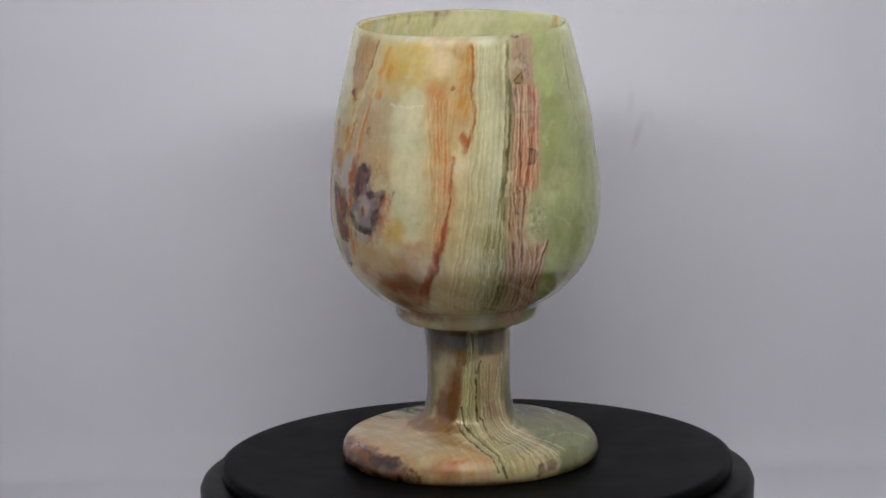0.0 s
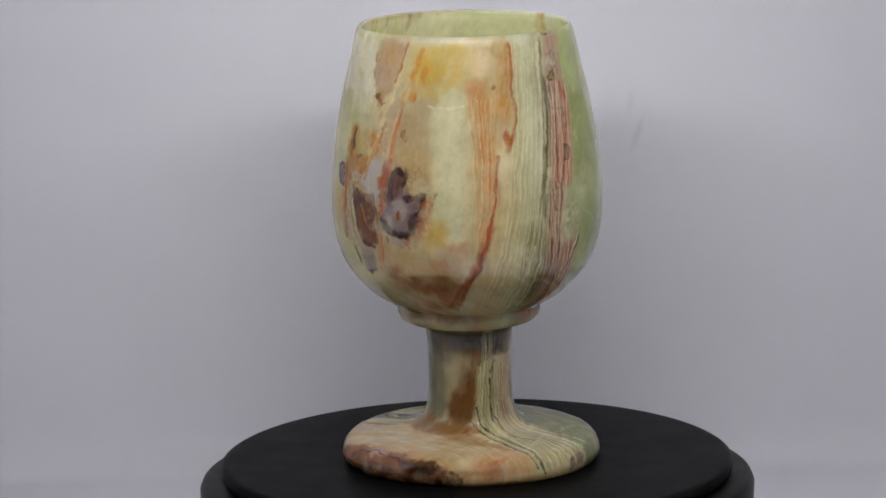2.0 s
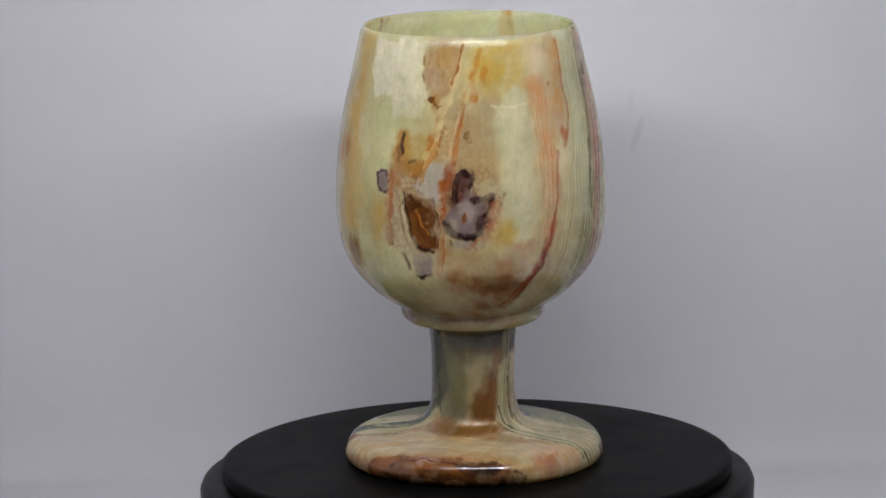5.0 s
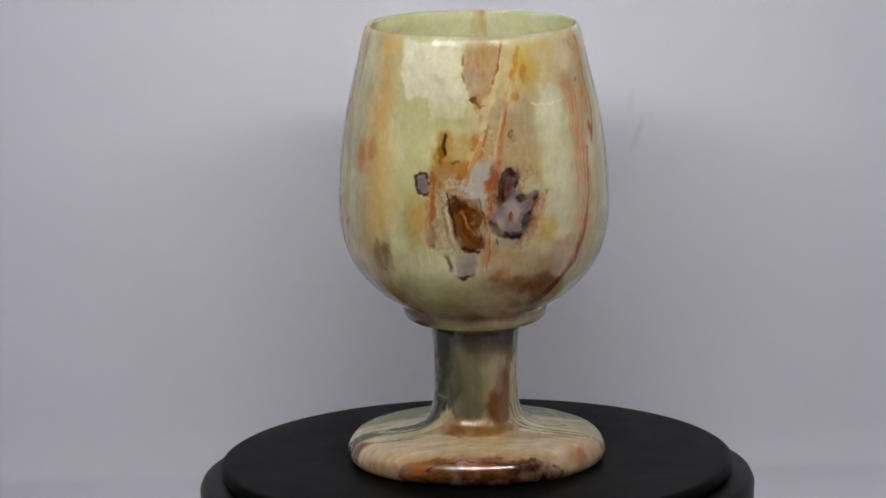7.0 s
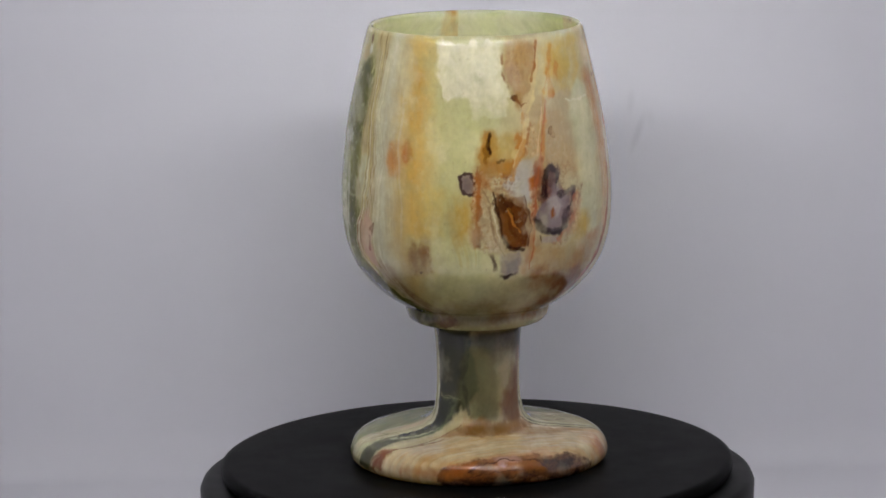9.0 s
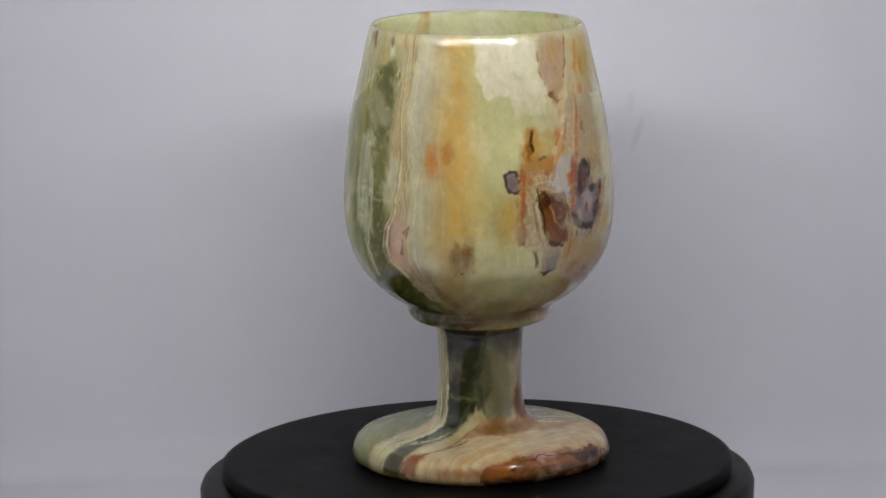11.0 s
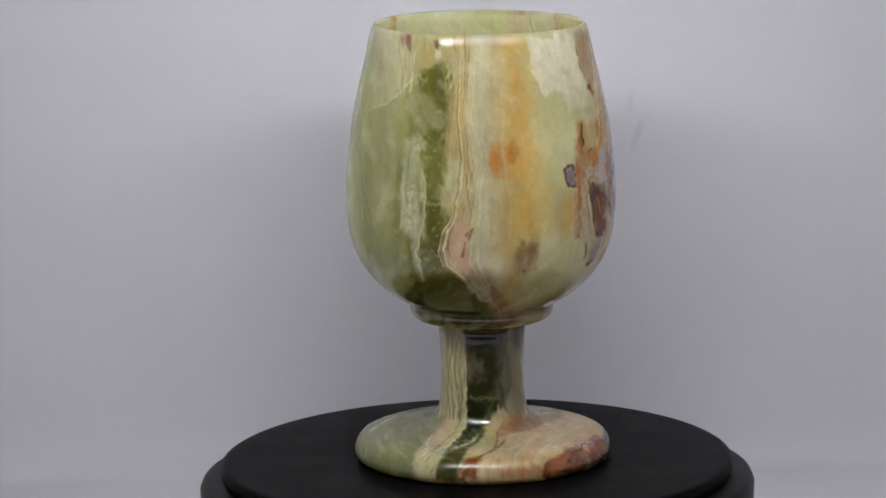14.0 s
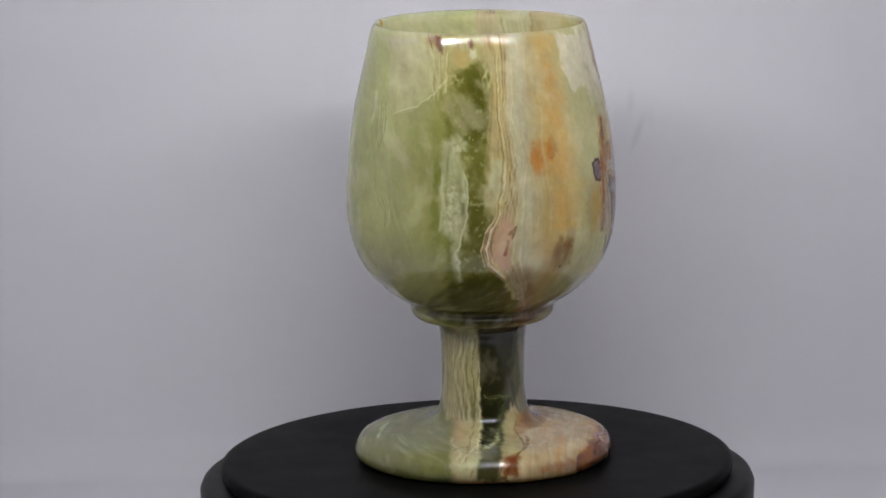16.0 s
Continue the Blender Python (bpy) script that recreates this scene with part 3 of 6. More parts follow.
    s.lines([(-73.5, 119.0), (-72.8, 110.0)], [(-65.9, 118.2), (-66.5, 110.0)], [(216, 208, 165), (150, 142, 85)], 5, 22, alpha=0.8, rough=2)
    s.band([(-67.8, 91.1), (-69.0, 84.2), (-65.8, 80.3)], [(-61.8, 91.0), (-63.3, 84.1), (-62.0, 80.2)], (206, 204, 178), soft=1.2, alpha=0.8, rough=1.6)
    s.band([(-62.3, 76.7), (-68.7, 72.6), (-70.1, 67.0), (-69.2, 62.0), (-63.0, 59.5)], [(-59.7, 76.6), (-60.7, 72.4), (-61.0, 66.8), (-60.2, 61.8), (-57.3, 59.4)], (200, 166, 146), soft=1.2, alpha=0.95)
    s.lines([(-63.0, 77.0), (-69.6, 72.6), (-71.1, 67.0), (-70.1, 61.7), (-60.2, 58.0)], [(-61.1, 76.9), (-65.0, 72.5), (-66.3, 66.9), (-65.2, 61.6), (-55.8, 57.9)], [(226, 206, 186), (150, 110, 92), (214, 186, 166)], 6, 25, alpha=0.9)
    s.patch(-60.5, 71.3, 1.7, 2.0, (120, 86, 60), alpha=0.6, soft=0.5)
    s.patch(-61.8, 66.8, 1.0, 2.9, (150, 100, 84), alpha=0.6, soft=0.5)
    s.band([(-58.7, 61.8), (-57.6, 56.5), (-45.4, 44.1)], [(-50.8, 61.4), (-48.9, 56.1), (-25.7, 43.2)], (150, 118, 88), soft=2, alpha=0.7)
    s.vein([(-61.5, 60.2), (-55.1, 55.5), (-38.6, 43.9)], 1.2, (205, 180, 158), alpha=0.7)
    s.lines([(-60.1, 99.3), (-59.5, 88.6), (-57.6, 69.9)], [(-47.0, 98.8), (-48.2, 88.2), (-46.2, 69.3)], [(208, 204, 182), (172, 160, 130), (196, 188, 160)], 7, 27, alpha=0.5, rough=1.0)
    # honey streaks
    s.band([(-45.7, 123.9), (-43.7, 111.9), (-45.3, 96.9), (-44.4, 84.7)], [(-26.6, 123.8), (-30.4, 111.9), (-31.6, 96.9), (-28.0, 84.6)], (212, 182, 116), soft=6, alpha=0.6, streak=0.3)
    s.band([(-39.8, 116.4), (-38.9, 104.4), (-39.7, 89.3), (-38.7, 70.7)], [(-35.1, 116.4), (-34.4, 104.4), (-33.3, 89.3), (-32.2, 70.7)], (208, 160, 78), soft=4, alpha=0.5, streak=0.3)
    s.band([(-49.5, 96.1), (-50.0, 91.5), (-49.2, 86.5)], [(-44.5, 96.1), (-43.8, 91.6), (-43.7, 86.5)], (204, 146, 78), soft=2.5, alpha=0.6)
    s.patch(-40.9, 93.0, 2.6, 3.6, (182, 122, 48), alpha=0.75, soft=0.45)
    s.patch(-48.1, 91.5, 2.2, 3.9, (192, 136, 72), alpha=0.55, soft=0.5)
    s.band([(-36.2, 84.7), (-36.9, 70.7)], [(-23.2, 84.5), (-24.6, 70.5)], (212, 182, 104), soft=7, alpha=0.6)
    s.lines([(-58.8, 120.7), (-55.9, 96.7), (-50.5, 70.6)], [(-41.2, 120.9), (-44.6, 96.9), (-41.1, 70.7)], [(214, 206, 186), (186, 172, 142)], 9, 31, alpha=0.5, rough=1.3)
    s.patch(-35.7, 64.2, 4.8, 4.2, (138, 102, 48), alpha=0.75, soft=0.5)
    s.patch(-32.1, 65.5, 2.9, 4.2, (150, 108, 52), alpha=0.6, soft=0.5)
    s.patch(-36.0, 60.5, 0.7, 0.5, (70, 48, 24), alpha=0.8)
    s.lines([(-23.3, 81.4), (-21.1, 73.5), (-17.7, 62.1)], [(-10.9, 80.8), (-11.1, 73.0), (-8.1, 61.5)], [(196, 172, 92), (180, 172, 128)], 6, 33, alpha=0.5, rough=2)
    s.patch(-16.2, 75.7, 5.0, 6.5, (196, 158, 66), alpha=0.6, soft=0.6)
    s.patch(-9.6, 80.8, 2.6, 4.9, (190, 122, 48), alpha=0.6, soft=0.6)
    # pale window
    s.band([(-28.8, 123.2), (-28.6, 114.9), (-24.4, 108.3)], [(4.6, 123.4), (3.0, 115.2), (6.4, 108.5)], (234, 227, 204), soft=0.9, alpha=0.95, end=0.7, rough=1.2)
    s.band([(-12.2, 108.9), (-11.3, 103.3)], [(4.3, 108.9), (5.1, 103.2)], (232, 225, 202), soft=0.9, alpha=0.9, end=0.7, rough=1.2)
    s.band([(-21.4, 106.1), (-15.5, 100.2)], [(4.6, 104.7), (-0.5, 99.5)], (196, 194, 146), soft=4, alpha=0.4)
    # sandy patches and seam
    s.band([(4.6, 123.4), (3.4, 116.7), (4.5, 112.2), (10.1, 108.8)], [(23.3, 123.0), (22.4, 116.3), (18.2, 111.9), (14.1, 108.7)], (186, 158, 122), soft=1.2, alpha=0.95, rough=1.6)
    s.patch(14.1, 119.8, 4.7, 2.9, (192, 158, 108), alpha=0.8, soft=0.5)
    s.patch(8.4, 113.7, 4.4, 3.6, (186, 160, 140), alpha=0.7, soft=0.5)
    s.gravel(12.4, 118.1, 9.2, 6.5, [(200, 172, 138), (168, 136, 98)], alpha=0.35, size=1.5)
    s.vein([(3.5, 119.0), (3.3, 114.5), (5.5, 110.7)], 1.0, (150, 96, 60), alpha=0.7, broken=0.3)
    s.band([(6.9, 108.9), (8.9, 106.8)], [(15.5, 109.0), (13.2, 105.8)], (160, 116, 52), soft=1.0, alpha=0.8)
    s.patch(7.9, 108.1, 1.6, 1.1, (110, 66, 26), alpha=0.8)
    s.patch(13.3, 106.1, 0.8, 1.3, (130, 84, 34), alpha=0.7)
    s.band([(23.0, 111.7), (17.0, 109.7), (14.9, 104.5), (12.9, 97.0), (8.8, 89.5)], [(41.6, 109.3), (40.4, 106.3), (34.5, 100.6), (37.2, 94.3), (37.7, 88.1)], (194, 176, 146), soft=3, alpha=0.75)
    s.patch(20.9, 99.8, 5.8, 8.2, (188, 168, 142), alpha=0.65, soft=0.5)
    s.patch(31.6, 103.8, 6.0, 6.5, (194, 176, 144), alpha=0.6, soft=0.5)
    s.band([(26.4, 122.9), (23.9, 116.2), (21.7, 109.5)], [(54.1, 121.6), (52.4, 114.7), (41.2, 108.6)], (212, 188, 126), soft=2.5, alpha=0.75)
    s.patch(35.8, 116.0, 6.8, 3.9, (206, 172, 78), alpha=0.7, soft=0.5)
    s.patch(40.8, 117.9, 3.4, 3.3, (206, 182, 84), alpha=0.75, soft=0.5)
    s.patch(33.2, 115.1, 1.6, 2.3, (196, 132, 44), alpha=0.7, soft=0.5)
    s.patch(28.6, 109.1, 1.8, 1.5, (196, 120, 30), alpha=0.9, soft=0.4)
    s.vein([(31.8, 122.0), (27.5, 114.6), (28.4, 109.3)], 2.0, (198, 148, 66), alpha=0.8)
    s.vein([(23.8, 108.7), (21.2, 101.3), (17.6, 92.3)], 1.4, (196, 150, 92), alpha=0.7)
    s.vein([(24.8, 123.7), (21.2, 117.8), (18.3, 112.7), (14.6, 106.0), (12.3, 98.6), (8.4, 91.1)], 2.4, (216, 196, 158), alpha=0.9, rough=1.8)
    s.vein([(23.8, 123.0), (20.3, 117.9), (17.6, 113.4)], 1.0, (150, 98, 48), alpha=0.9, rough=1.8, broken=0.35)
    s.vein([(13.1, 104.6), (12.5, 98.6), (8.9, 91.1)], 1.3, (196, 140, 70), alpha=0.8, rough=2.2, broken=0.3)
    s.gravel(21.7, 95.2, 10.5, 8.2, [(214, 192, 160), (170, 128, 92), (200, 164, 110)], alpha=0.5, size=1.6)
    s.patch(26.4, 98.0, 1.9, 1.0, (172, 140, 110), alpha=0.7, rim=(130, 96, 66))
    s.patch(33.6, 90.7, 7.0, 4.2, (204, 176, 120), alpha=0.6, soft=0.5)
    s.vein([(46.4, 107.5), (40.4, 106.3), (29.1, 106.2)], 0.8, (222, 208, 186), alpha=0.5)
    # rust streaks
    s.band([(54.9, 112.3), (56.7, 101.9), (57.0, 89.7), (60.1, 77.4)], [(66.9, 112.4), (66.3, 101.9), (67.6, 89.8), (66.4, 77.5)], (196, 156, 110), soft=3.4, alpha=0.6, streak=0.7)
    s.band([(57.2, 110.9), (58.2, 101.9), (59.5, 91.3)], [(62.1, 110.9), (62.3, 101.9), (62.8, 91.3)], (196, 124, 62), soft=2.6, alpha=0.6, streak=0.8)
    s.band([(68.1, 123.2), (68.5, 112.4), (67.8, 101.9)], [(77.3, 123.0), (77.0, 112.3), (75.8, 101.8)], (196, 152, 96), soft=2.2, alpha=0.75, streak=0.7)
    s.lines([(67.5, 123.2), (67.9, 112.4), (66.3, 97.4), (64.9, 85.2)], [(78.5, 123.0), (77.6, 112.3), (75.5, 97.3), (71.3, 85.2)], [(190, 120, 52), (212, 176, 128), (176, 104, 48)], 9, 41, alpha=0.5, rough=1.3)
    s.lines([(54.0, 112.3), (55.9, 97.3), (58.3, 74.3)], [(67.9, 112.4), (67.3, 97.4), (67.2, 74.3)], [(208, 164, 116), (218, 190, 154), (190, 120, 70)], 10, 42, alpha=0.45, rough=1.3)
    s.patch(59.9, 111.6, 6.5, 2.6, (198, 138, 92), alpha=0.55, soft=0.6)
    s.patch(67.1, 111.4, 1.1, 1.1, (150, 80, 44), alpha=0.8)
    s.patch(63.0, 118.7, 3.7, 4.2, (212, 190, 166), alpha=0.7, soft=0.5)
    s.patch(70.0, 100.4, 2.0, 3.6, (206, 176, 158), alpha=0.6, soft=0.4)
    s.patch(71.7, 97.3, 1.5, 3.6, (176, 100, 40), alpha=0.7, soft=0.4)
    s.vein([(76.7, 122.8), (76.5, 112.3), (75.8, 101.8), (72.3, 94.3)], 1.2, (168, 100, 44), alpha=0.8)
    s.band([(35.0, 122.4), (38.3, 111.9)], [(54.5, 122.8), (54.0, 112.3)], (206, 180, 116), soft=5, alpha=0.5)
    s.vein([(66.2, 92.8), (65.5, 80.6), (63.5, 74.3)], 1.5, (178, 100, 58), alpha=0.5)
    s.vein([(63.5, 74.3), (60.8, 68.0), (56.2, 61.2), (45.9, 49.7)], 3.2, (156, 78, 46), alpha=0.7, end=2)
    s.vein([(62.1, 69.6), (57.0, 61.3), (48.6, 50.8)], 1.5, (126, 48, 30), alpha=0.75)
    s.band([(40.7, 68.9), (32.0, 56.5), (16.1, 47.6)], [(56.1, 69.5), (49.7, 57.5), (43.1, 49.5)], (186, 142, 108), soft=5, alpha=0.6)
    s.patch(26.4, 56.2, 10.9, 2.9, (160, 98, 50), alpha=0.5, soft=0.6)
    s.band([(-1.3, 46.9), (-0.3, 43.2)], [(48.6, 47.8), (51.6, 43.6)], (164, 104, 62), soft=4, alpha=0.6)
    # cream and olive growth bands
    s.lines([(78.5, 122.7), (77.0, 104.8), (73.3, 89.7), (68.1, 71.2), (64.4, 50.1)], [(96.5, 122.2), (91.6, 104.3), (89.0, 89.2), (86.9, 70.7), (89.4, 49.5)], [(220, 214, 192), (172, 168, 132), (212, 206, 178), (160, 160, 122)], 16, 51, alpha=0.4, rough=1.3)
    s.band([(75.1, 74.2), (77.4, 62.9), (78.0, 47.8)], [(88.1, 73.8), (86.9, 62.5), (91.9, 47.2)], (150, 142, 92), soft=5, alpha=0.6)
    s.lines([(80.1, 81.9), (77.4, 66.2), (77.0, 45.4)], [(90.9, 81.4), (88.3, 65.7), (95.6, 44.8)], [(110, 104, 58), (196, 190, 146), (92, 84, 48)], 13, 52, alpha=0.8, rough=1.3)
    s.vein([(95.2, 123.0), (93.8, 111.7), (92.2, 99.8), (87.5, 86.2), (87.6, 73.8)], 1.3, (120, 118, 92), alpha=0.85)
    s.vein([(92.6, 104.3), (90.9, 95.2), (88.1, 84.7)], 1.0, (112, 96, 50), alpha=0.8)
    # rose banded strip
    s.band([(97.7, 124.2), (95.0, 111.7), (93.3, 98.2), (91.1, 84.5), (88.9, 70.6), (87.9, 57.3), (93.9, 43.2)], [(109.7, 123.7), (107.5, 111.0), (105.8, 97.5), (103.4, 83.7), (107.5, 69.3), (108.1, 55.8), (121.2, 41.7)], (186, 156, 134), soft=0.8, alpha=0.95, rough=0.6)
    s.band([(98.4, 123.9), (95.6, 111.7)], [(107.3, 123.5), (105.0, 111.2)], (178, 156, 140), soft=1.2, alpha=0.8, end=1)
    s.lines([(97.8, 123.9), (96.7, 117.7), (96.5, 111.6)], [(108.7, 123.4), (107.6, 117.1), (105.6, 111.2)], [(122, 94, 82), (206, 188, 170), (150, 116, 100)], 8, 61, alpha=0.7, rough=1.3)
    s.patch(103.1, 117.7, 2.6, 2.0, (136, 112, 104), alpha=0.7, soft=0.5)
    s.gravel(101.3, 116.2, 5.1, 3.6, [(206, 188, 166), (124, 98, 84)], alpha=0.6, size=0.9)
    s.shape([(96.2, 112.8), (98.9, 114.2), (101.5, 114.4), (100.7, 111.7), (97.1, 111.6)], (150, 132, 86), alpha=0.9, soft=0.4, rim=(96, 72, 48), rim_width=0.35)
    s.patch(101.1, 123.9, 2.7, 0.3, (96, 76, 62), alpha=0.8)
    s.shape([(95.8, 111.4), (98.7, 111.2), (97.8, 104.6), (94.7, 103.4), (94.0, 105.7)], (168, 154, 150), alpha=0.85, soft=0.6)
    s.patch(95.8, 110.1, 0.7, 0.8, (84, 66, 70), alpha=0.8)
    s.band([(99.3, 111.2), (96.0, 98.0), (93.6, 84.4)], [(108.5, 109.8), (108.0, 103.4), (103.4, 83.7)], (200, 148, 122), soft=0.8, alpha=0.9, rough=0.6)
    s.band([(104.5, 109.7), (101.2, 96.2)], [(109.0, 109.4), (104.6, 96.0)], (190, 112, 98), soft=1.2, alpha=0.45, rough=0.6)
    s.lines([(96.4, 111.3), (93.3, 98.2), (90.2, 83.0)], [(110.8, 110.5), (106.7, 97.4), (104.1, 82.1)], [(128, 78, 68), (216, 180, 154), (170, 100, 86), (226, 200, 176)], 12, 62, alpha=0.85, rough=0.7)
    s.vein([(100.4, 110.7), (98.4, 104.7), (96.3, 96.5), (95.4, 84.3)], 0.55, (96, 58, 50), alpha=0.85, rough=0.5)
    s.vein([(102.2, 110.6), (100.1, 104.6), (97.9, 96.4)], 0.45, (230, 208, 184), alpha=0.7, rough=0.5)
    s.vein([(106.2, 108.9), (105.3, 103.6), (102.3, 96.1)], 0.8, (150, 62, 58), alpha=0.7, rough=0.5)
    s.shape([(96.7, 104.8), (106.7, 104.1), (106.5, 103.7), (96.5, 104.2)], (110, 66, 58), alpha=0.7, soft=0.3)
    s.shape([(99.3, 94.5), (102.1, 94.3), (104.1, 93.0), (102.0, 90.0), (98.1, 89.7), (99.5, 92.0)], (140, 104, 84), alpha=0.75, soft=0.5, rim=(96, 68, 56), rim_width=0.3)
    s.shape([(89.7, 88.6), (92.2, 88.1), (91.5, 85.7), (90.4, 84.9), (89.3, 86.8)], (226, 212, 178), alpha=0.9, soft=0.4)
    s.gravel(95.3, 83.5, 5.1, 1.5, [(216, 190, 160), (140, 104, 80), (110, 80, 62)], alpha=0.75, size=0.8)
    s.lines([(88.2, 82.3), (86.9, 74.6), (88.5, 67.4), (88.5, 57.2), (94.6, 44.5)], [(98.3, 81.8), (96.9, 73.3), (98.9, 66.7), (97.3, 56.7), (105.9, 44.0)], [(124, 84, 64), (206, 178, 148), (96, 66, 50), (190, 150, 124)], 10, 63, alpha=0.85, rough=0.8)
    s.vein([(92.6, 81.3), (92.8, 75.9), (95.0, 68.6), (97.1, 61.9), (98.3, 52.9)], 0.8, (70, 44, 34), alpha=0.85, rough=0.6)
    s.vein([(89.8, 74.5), (91.5, 67.2), (91.9, 57.0)], 0.8, (100, 62, 48), alpha=0.8, rough=0.6)
    s.patch(93.7, 77.5, 0.5, 1.0, (36, 24, 18), alpha=0.95)
    s.shape([(97.8, 82.6), (104.2, 82.9), (105.8, 77.3), (108.6, 73.1), (109.9, 69.9), (105.9, 68.6), (99.8, 68.3), (96.9, 72.5), (98.1, 77.9)], (180, 182, 144), alpha=0.9, soft=0.9)
    s.gravel(102.8, 73.6, 5.5, 6.5, [(206, 208, 176), (146, 148, 106)], alpha=0.55, size=1)
    s.crackle(102.8, 74.4, 7.2, 8.2, (216, 218, 188), alpha=0.7, size=0.5, width=0.09)
    s.band([(97.2, 67.2), (96.7, 56.7), (108.7, 44.2)], [(106.3, 66.4), (105.9, 56.0), (125.9, 43.1)], (180, 140, 116), soft=1.0, alpha=0.85, rough=0.6)
    s.lines([(96.5, 68.5), (95.8, 56.8), (101.6, 44.2)], [(109.6, 68.3), (107.3, 55.9), (126.3, 42.7)], [(226, 206, 182), (118, 78, 64), (204, 170, 144), (96, 64, 52)], 10, 64, alpha=0.85, rough=0.8)
    s.vein([(107.8, 68.4), (106.6, 64.5), (104.1, 61.3), (106.3, 52.3)], 0.7, (92, 60, 50), alpha=0.8, rough=0.5)
    s.vein([(107.0, 69.3), (105.7, 64.9), (103.4, 61.7)], 0.5, (232, 216, 196), alpha=0.8, rough=0.5)
    s.patch(94.9, 56.8, 1.8, 2.3, (130, 116, 108), alpha=0.6, soft=0.6)
    s.patch(88.2, 53.5, 2.8, 4.2, (86, 66, 44), alpha=0.55, soft=0.6)
    s.patch(97.4, 52.0, 2.1, 3.9, (84, 66, 56), alpha=0.5, soft=0.6)
    # green side
    s.vein([(137.3, 119.8), (133.8, 109.2), (136.2, 96.4), (137.0, 85.3)], 1.0, (196, 204, 160), alpha=0.7)
    s.vein([(134.1, 120.0), (131.0, 109.4), (133.3, 96.7)], 0.8, (136, 150, 96), alpha=0.6)
    s.vein([(135.3, 88.6), (136.8, 80.5), (129.7, 73.4)], 1.4, (190, 196, 150), alpha=0.6, rough=2)
    s.band([(109.5, 107.9), (106.1, 95.9), (105.7, 83.6)], [(126.5, 106.6), (123.1, 94.5), (118.2, 82.5)], (146, 152, 92), soft=4, alpha=0.6)
    s.patch(117.7, 71.5, 9.3, 6.5, (164, 172, 120), alpha=0.6, soft=0.5)
    s.vein([(110.0, 83.2), (112.5, 75.2), (121.4, 71.1)], 1.2, (196, 200, 160), alpha=0.5, rough=2)
    s.patch(126.3, 67.3, 4.7, 6.5, (140, 152, 88), alpha=0.5, soft=0.6)
    # darker below the cavity floor: the dimmer solid stone painted in
    s.band([(104.3, 57.9), (125.9, 43.1)], [(128.2, 55.5), (147.3, 41.8)], (118, 112, 58), soft=4, alpha=0.4)
    s.crackle(119.1, 87.1, 18.8, 32.6, (206, 210, 172), alpha=0.5, size=1.5, width=0.05)
    s.patch(126.2, 97.4, 11.5, 9.8, (180, 186, 140), alpha=0.5, soft=0.6)
    # breccia with violet nodules
    s.shape([(21.0, 107.6), (36.9, 104.0), (42.2, 93.1), (40.3, 80.8), (37.9, 70.0), (22.9, 66.0), (10.9, 64.7), (-1.1, 65.5), (-10.4, 70.9), (-11.5, 84.9), (-3.1, 91.2), (6.6, 94.3), (12.9, 103.3)], (182, 160, 126), alpha=0.6, soft=2.5)
    s.gravel(13.3, 78.9, 23.6, 13.0, [(190, 168, 136), (160, 122, 84)], alpha=0.5, size=1.6)
    s.shape([(-5.8, 99.5), (-3.3, 99.6), (-0.8, 98.1), (11.5, 98.8), (10.1, 91.3), (6.5, 88.2), (-0.6, 89.7), (-6.7, 90.4)], (196, 160, 84), alpha=0.55, soft=1.8)
    s.patch(0.5, 95.5, 5.4, 3.3, (190, 168, 110), alpha=0.6, soft=0.5)
    s.vein([(-4.1, 99.6), (-4.9, 95.8), (-5.5, 91.9)], 2.2, (176, 118, 36), alpha=0.7, rough=1.5)
    s.vein([(10.3, 98.8), (8.5, 95.5), (7.0, 89.8)], 1.6, (188, 124, 40), alpha=0.75, rough=1.5)
    s.shape([(-9.2, 90.3), (-4.3, 92.4), (0.6, 91.6), (7.7, 91.3), (7.0, 87.9), (1.3, 87.0), (-3.0, 88.2), (-8.3, 86.8)], (168, 104, 34), alpha=0.7, soft=1.2)
    s.vein([(-4.2, 97.3), (-4.6, 95.0), (-5.1, 92.3)], 1.0, (64, 34, 16), alpha=0.95, rough=1.6)
    s.patch(-4.4, 95.5, 0.9, 2.1, (70, 36, 16), alpha=0.9, soft=0.4)
    s.patch(0.8, 91.7, 1.4, 0.4, (60, 34, 18), alpha=0.9)
    s.patch(7.7, 93.1, 1.7, 1.3, (208, 190, 140), alpha=0.7)
    s.gravel(14.4, 96.5, 3.4, 4.9, [(206, 176, 136), (160, 116, 80), (216, 196, 160)], alpha=0.6, size=1)
    s.vein([(14.7, 104.0), (13.0, 98.8), (8.4, 92.0)], 1.0, (160, 104, 50), alpha=0.7, rough=2, broken=0.3)
    s.vein([(22.7, 103.8), (21.3, 97.1), (18.5, 91.1), (16.3, 83.5), (14.6, 74.2), (13.8, 63.0)], 2.0, (204, 152, 100), alpha=0.7, rough=1.6)
    s.vein([(23.4, 103.1), (21.8, 97.9), (19.6, 93.4)], 1.1, (196, 140, 84), alpha=0.7, rough=1.6)
    s.patch(25.5, 98.8, 1.0, 1.3, (150, 118, 74), alpha=0.7, rim=(120, 90, 54))
    s.crackle(28.8, 95.3, 13.0, 9.8, (220, 204, 172), alpha=0.5, size=0.8)
    s.shape([(8.4, 91.6), (15.6, 92.1), (16.3, 85.0), (13.8, 80.5), (11.0, 79.3), (4.1, 82.4), (0.8, 85.1), (6.0, 87.9)], (192, 184, 178), alpha=0.9, soft=0.8)
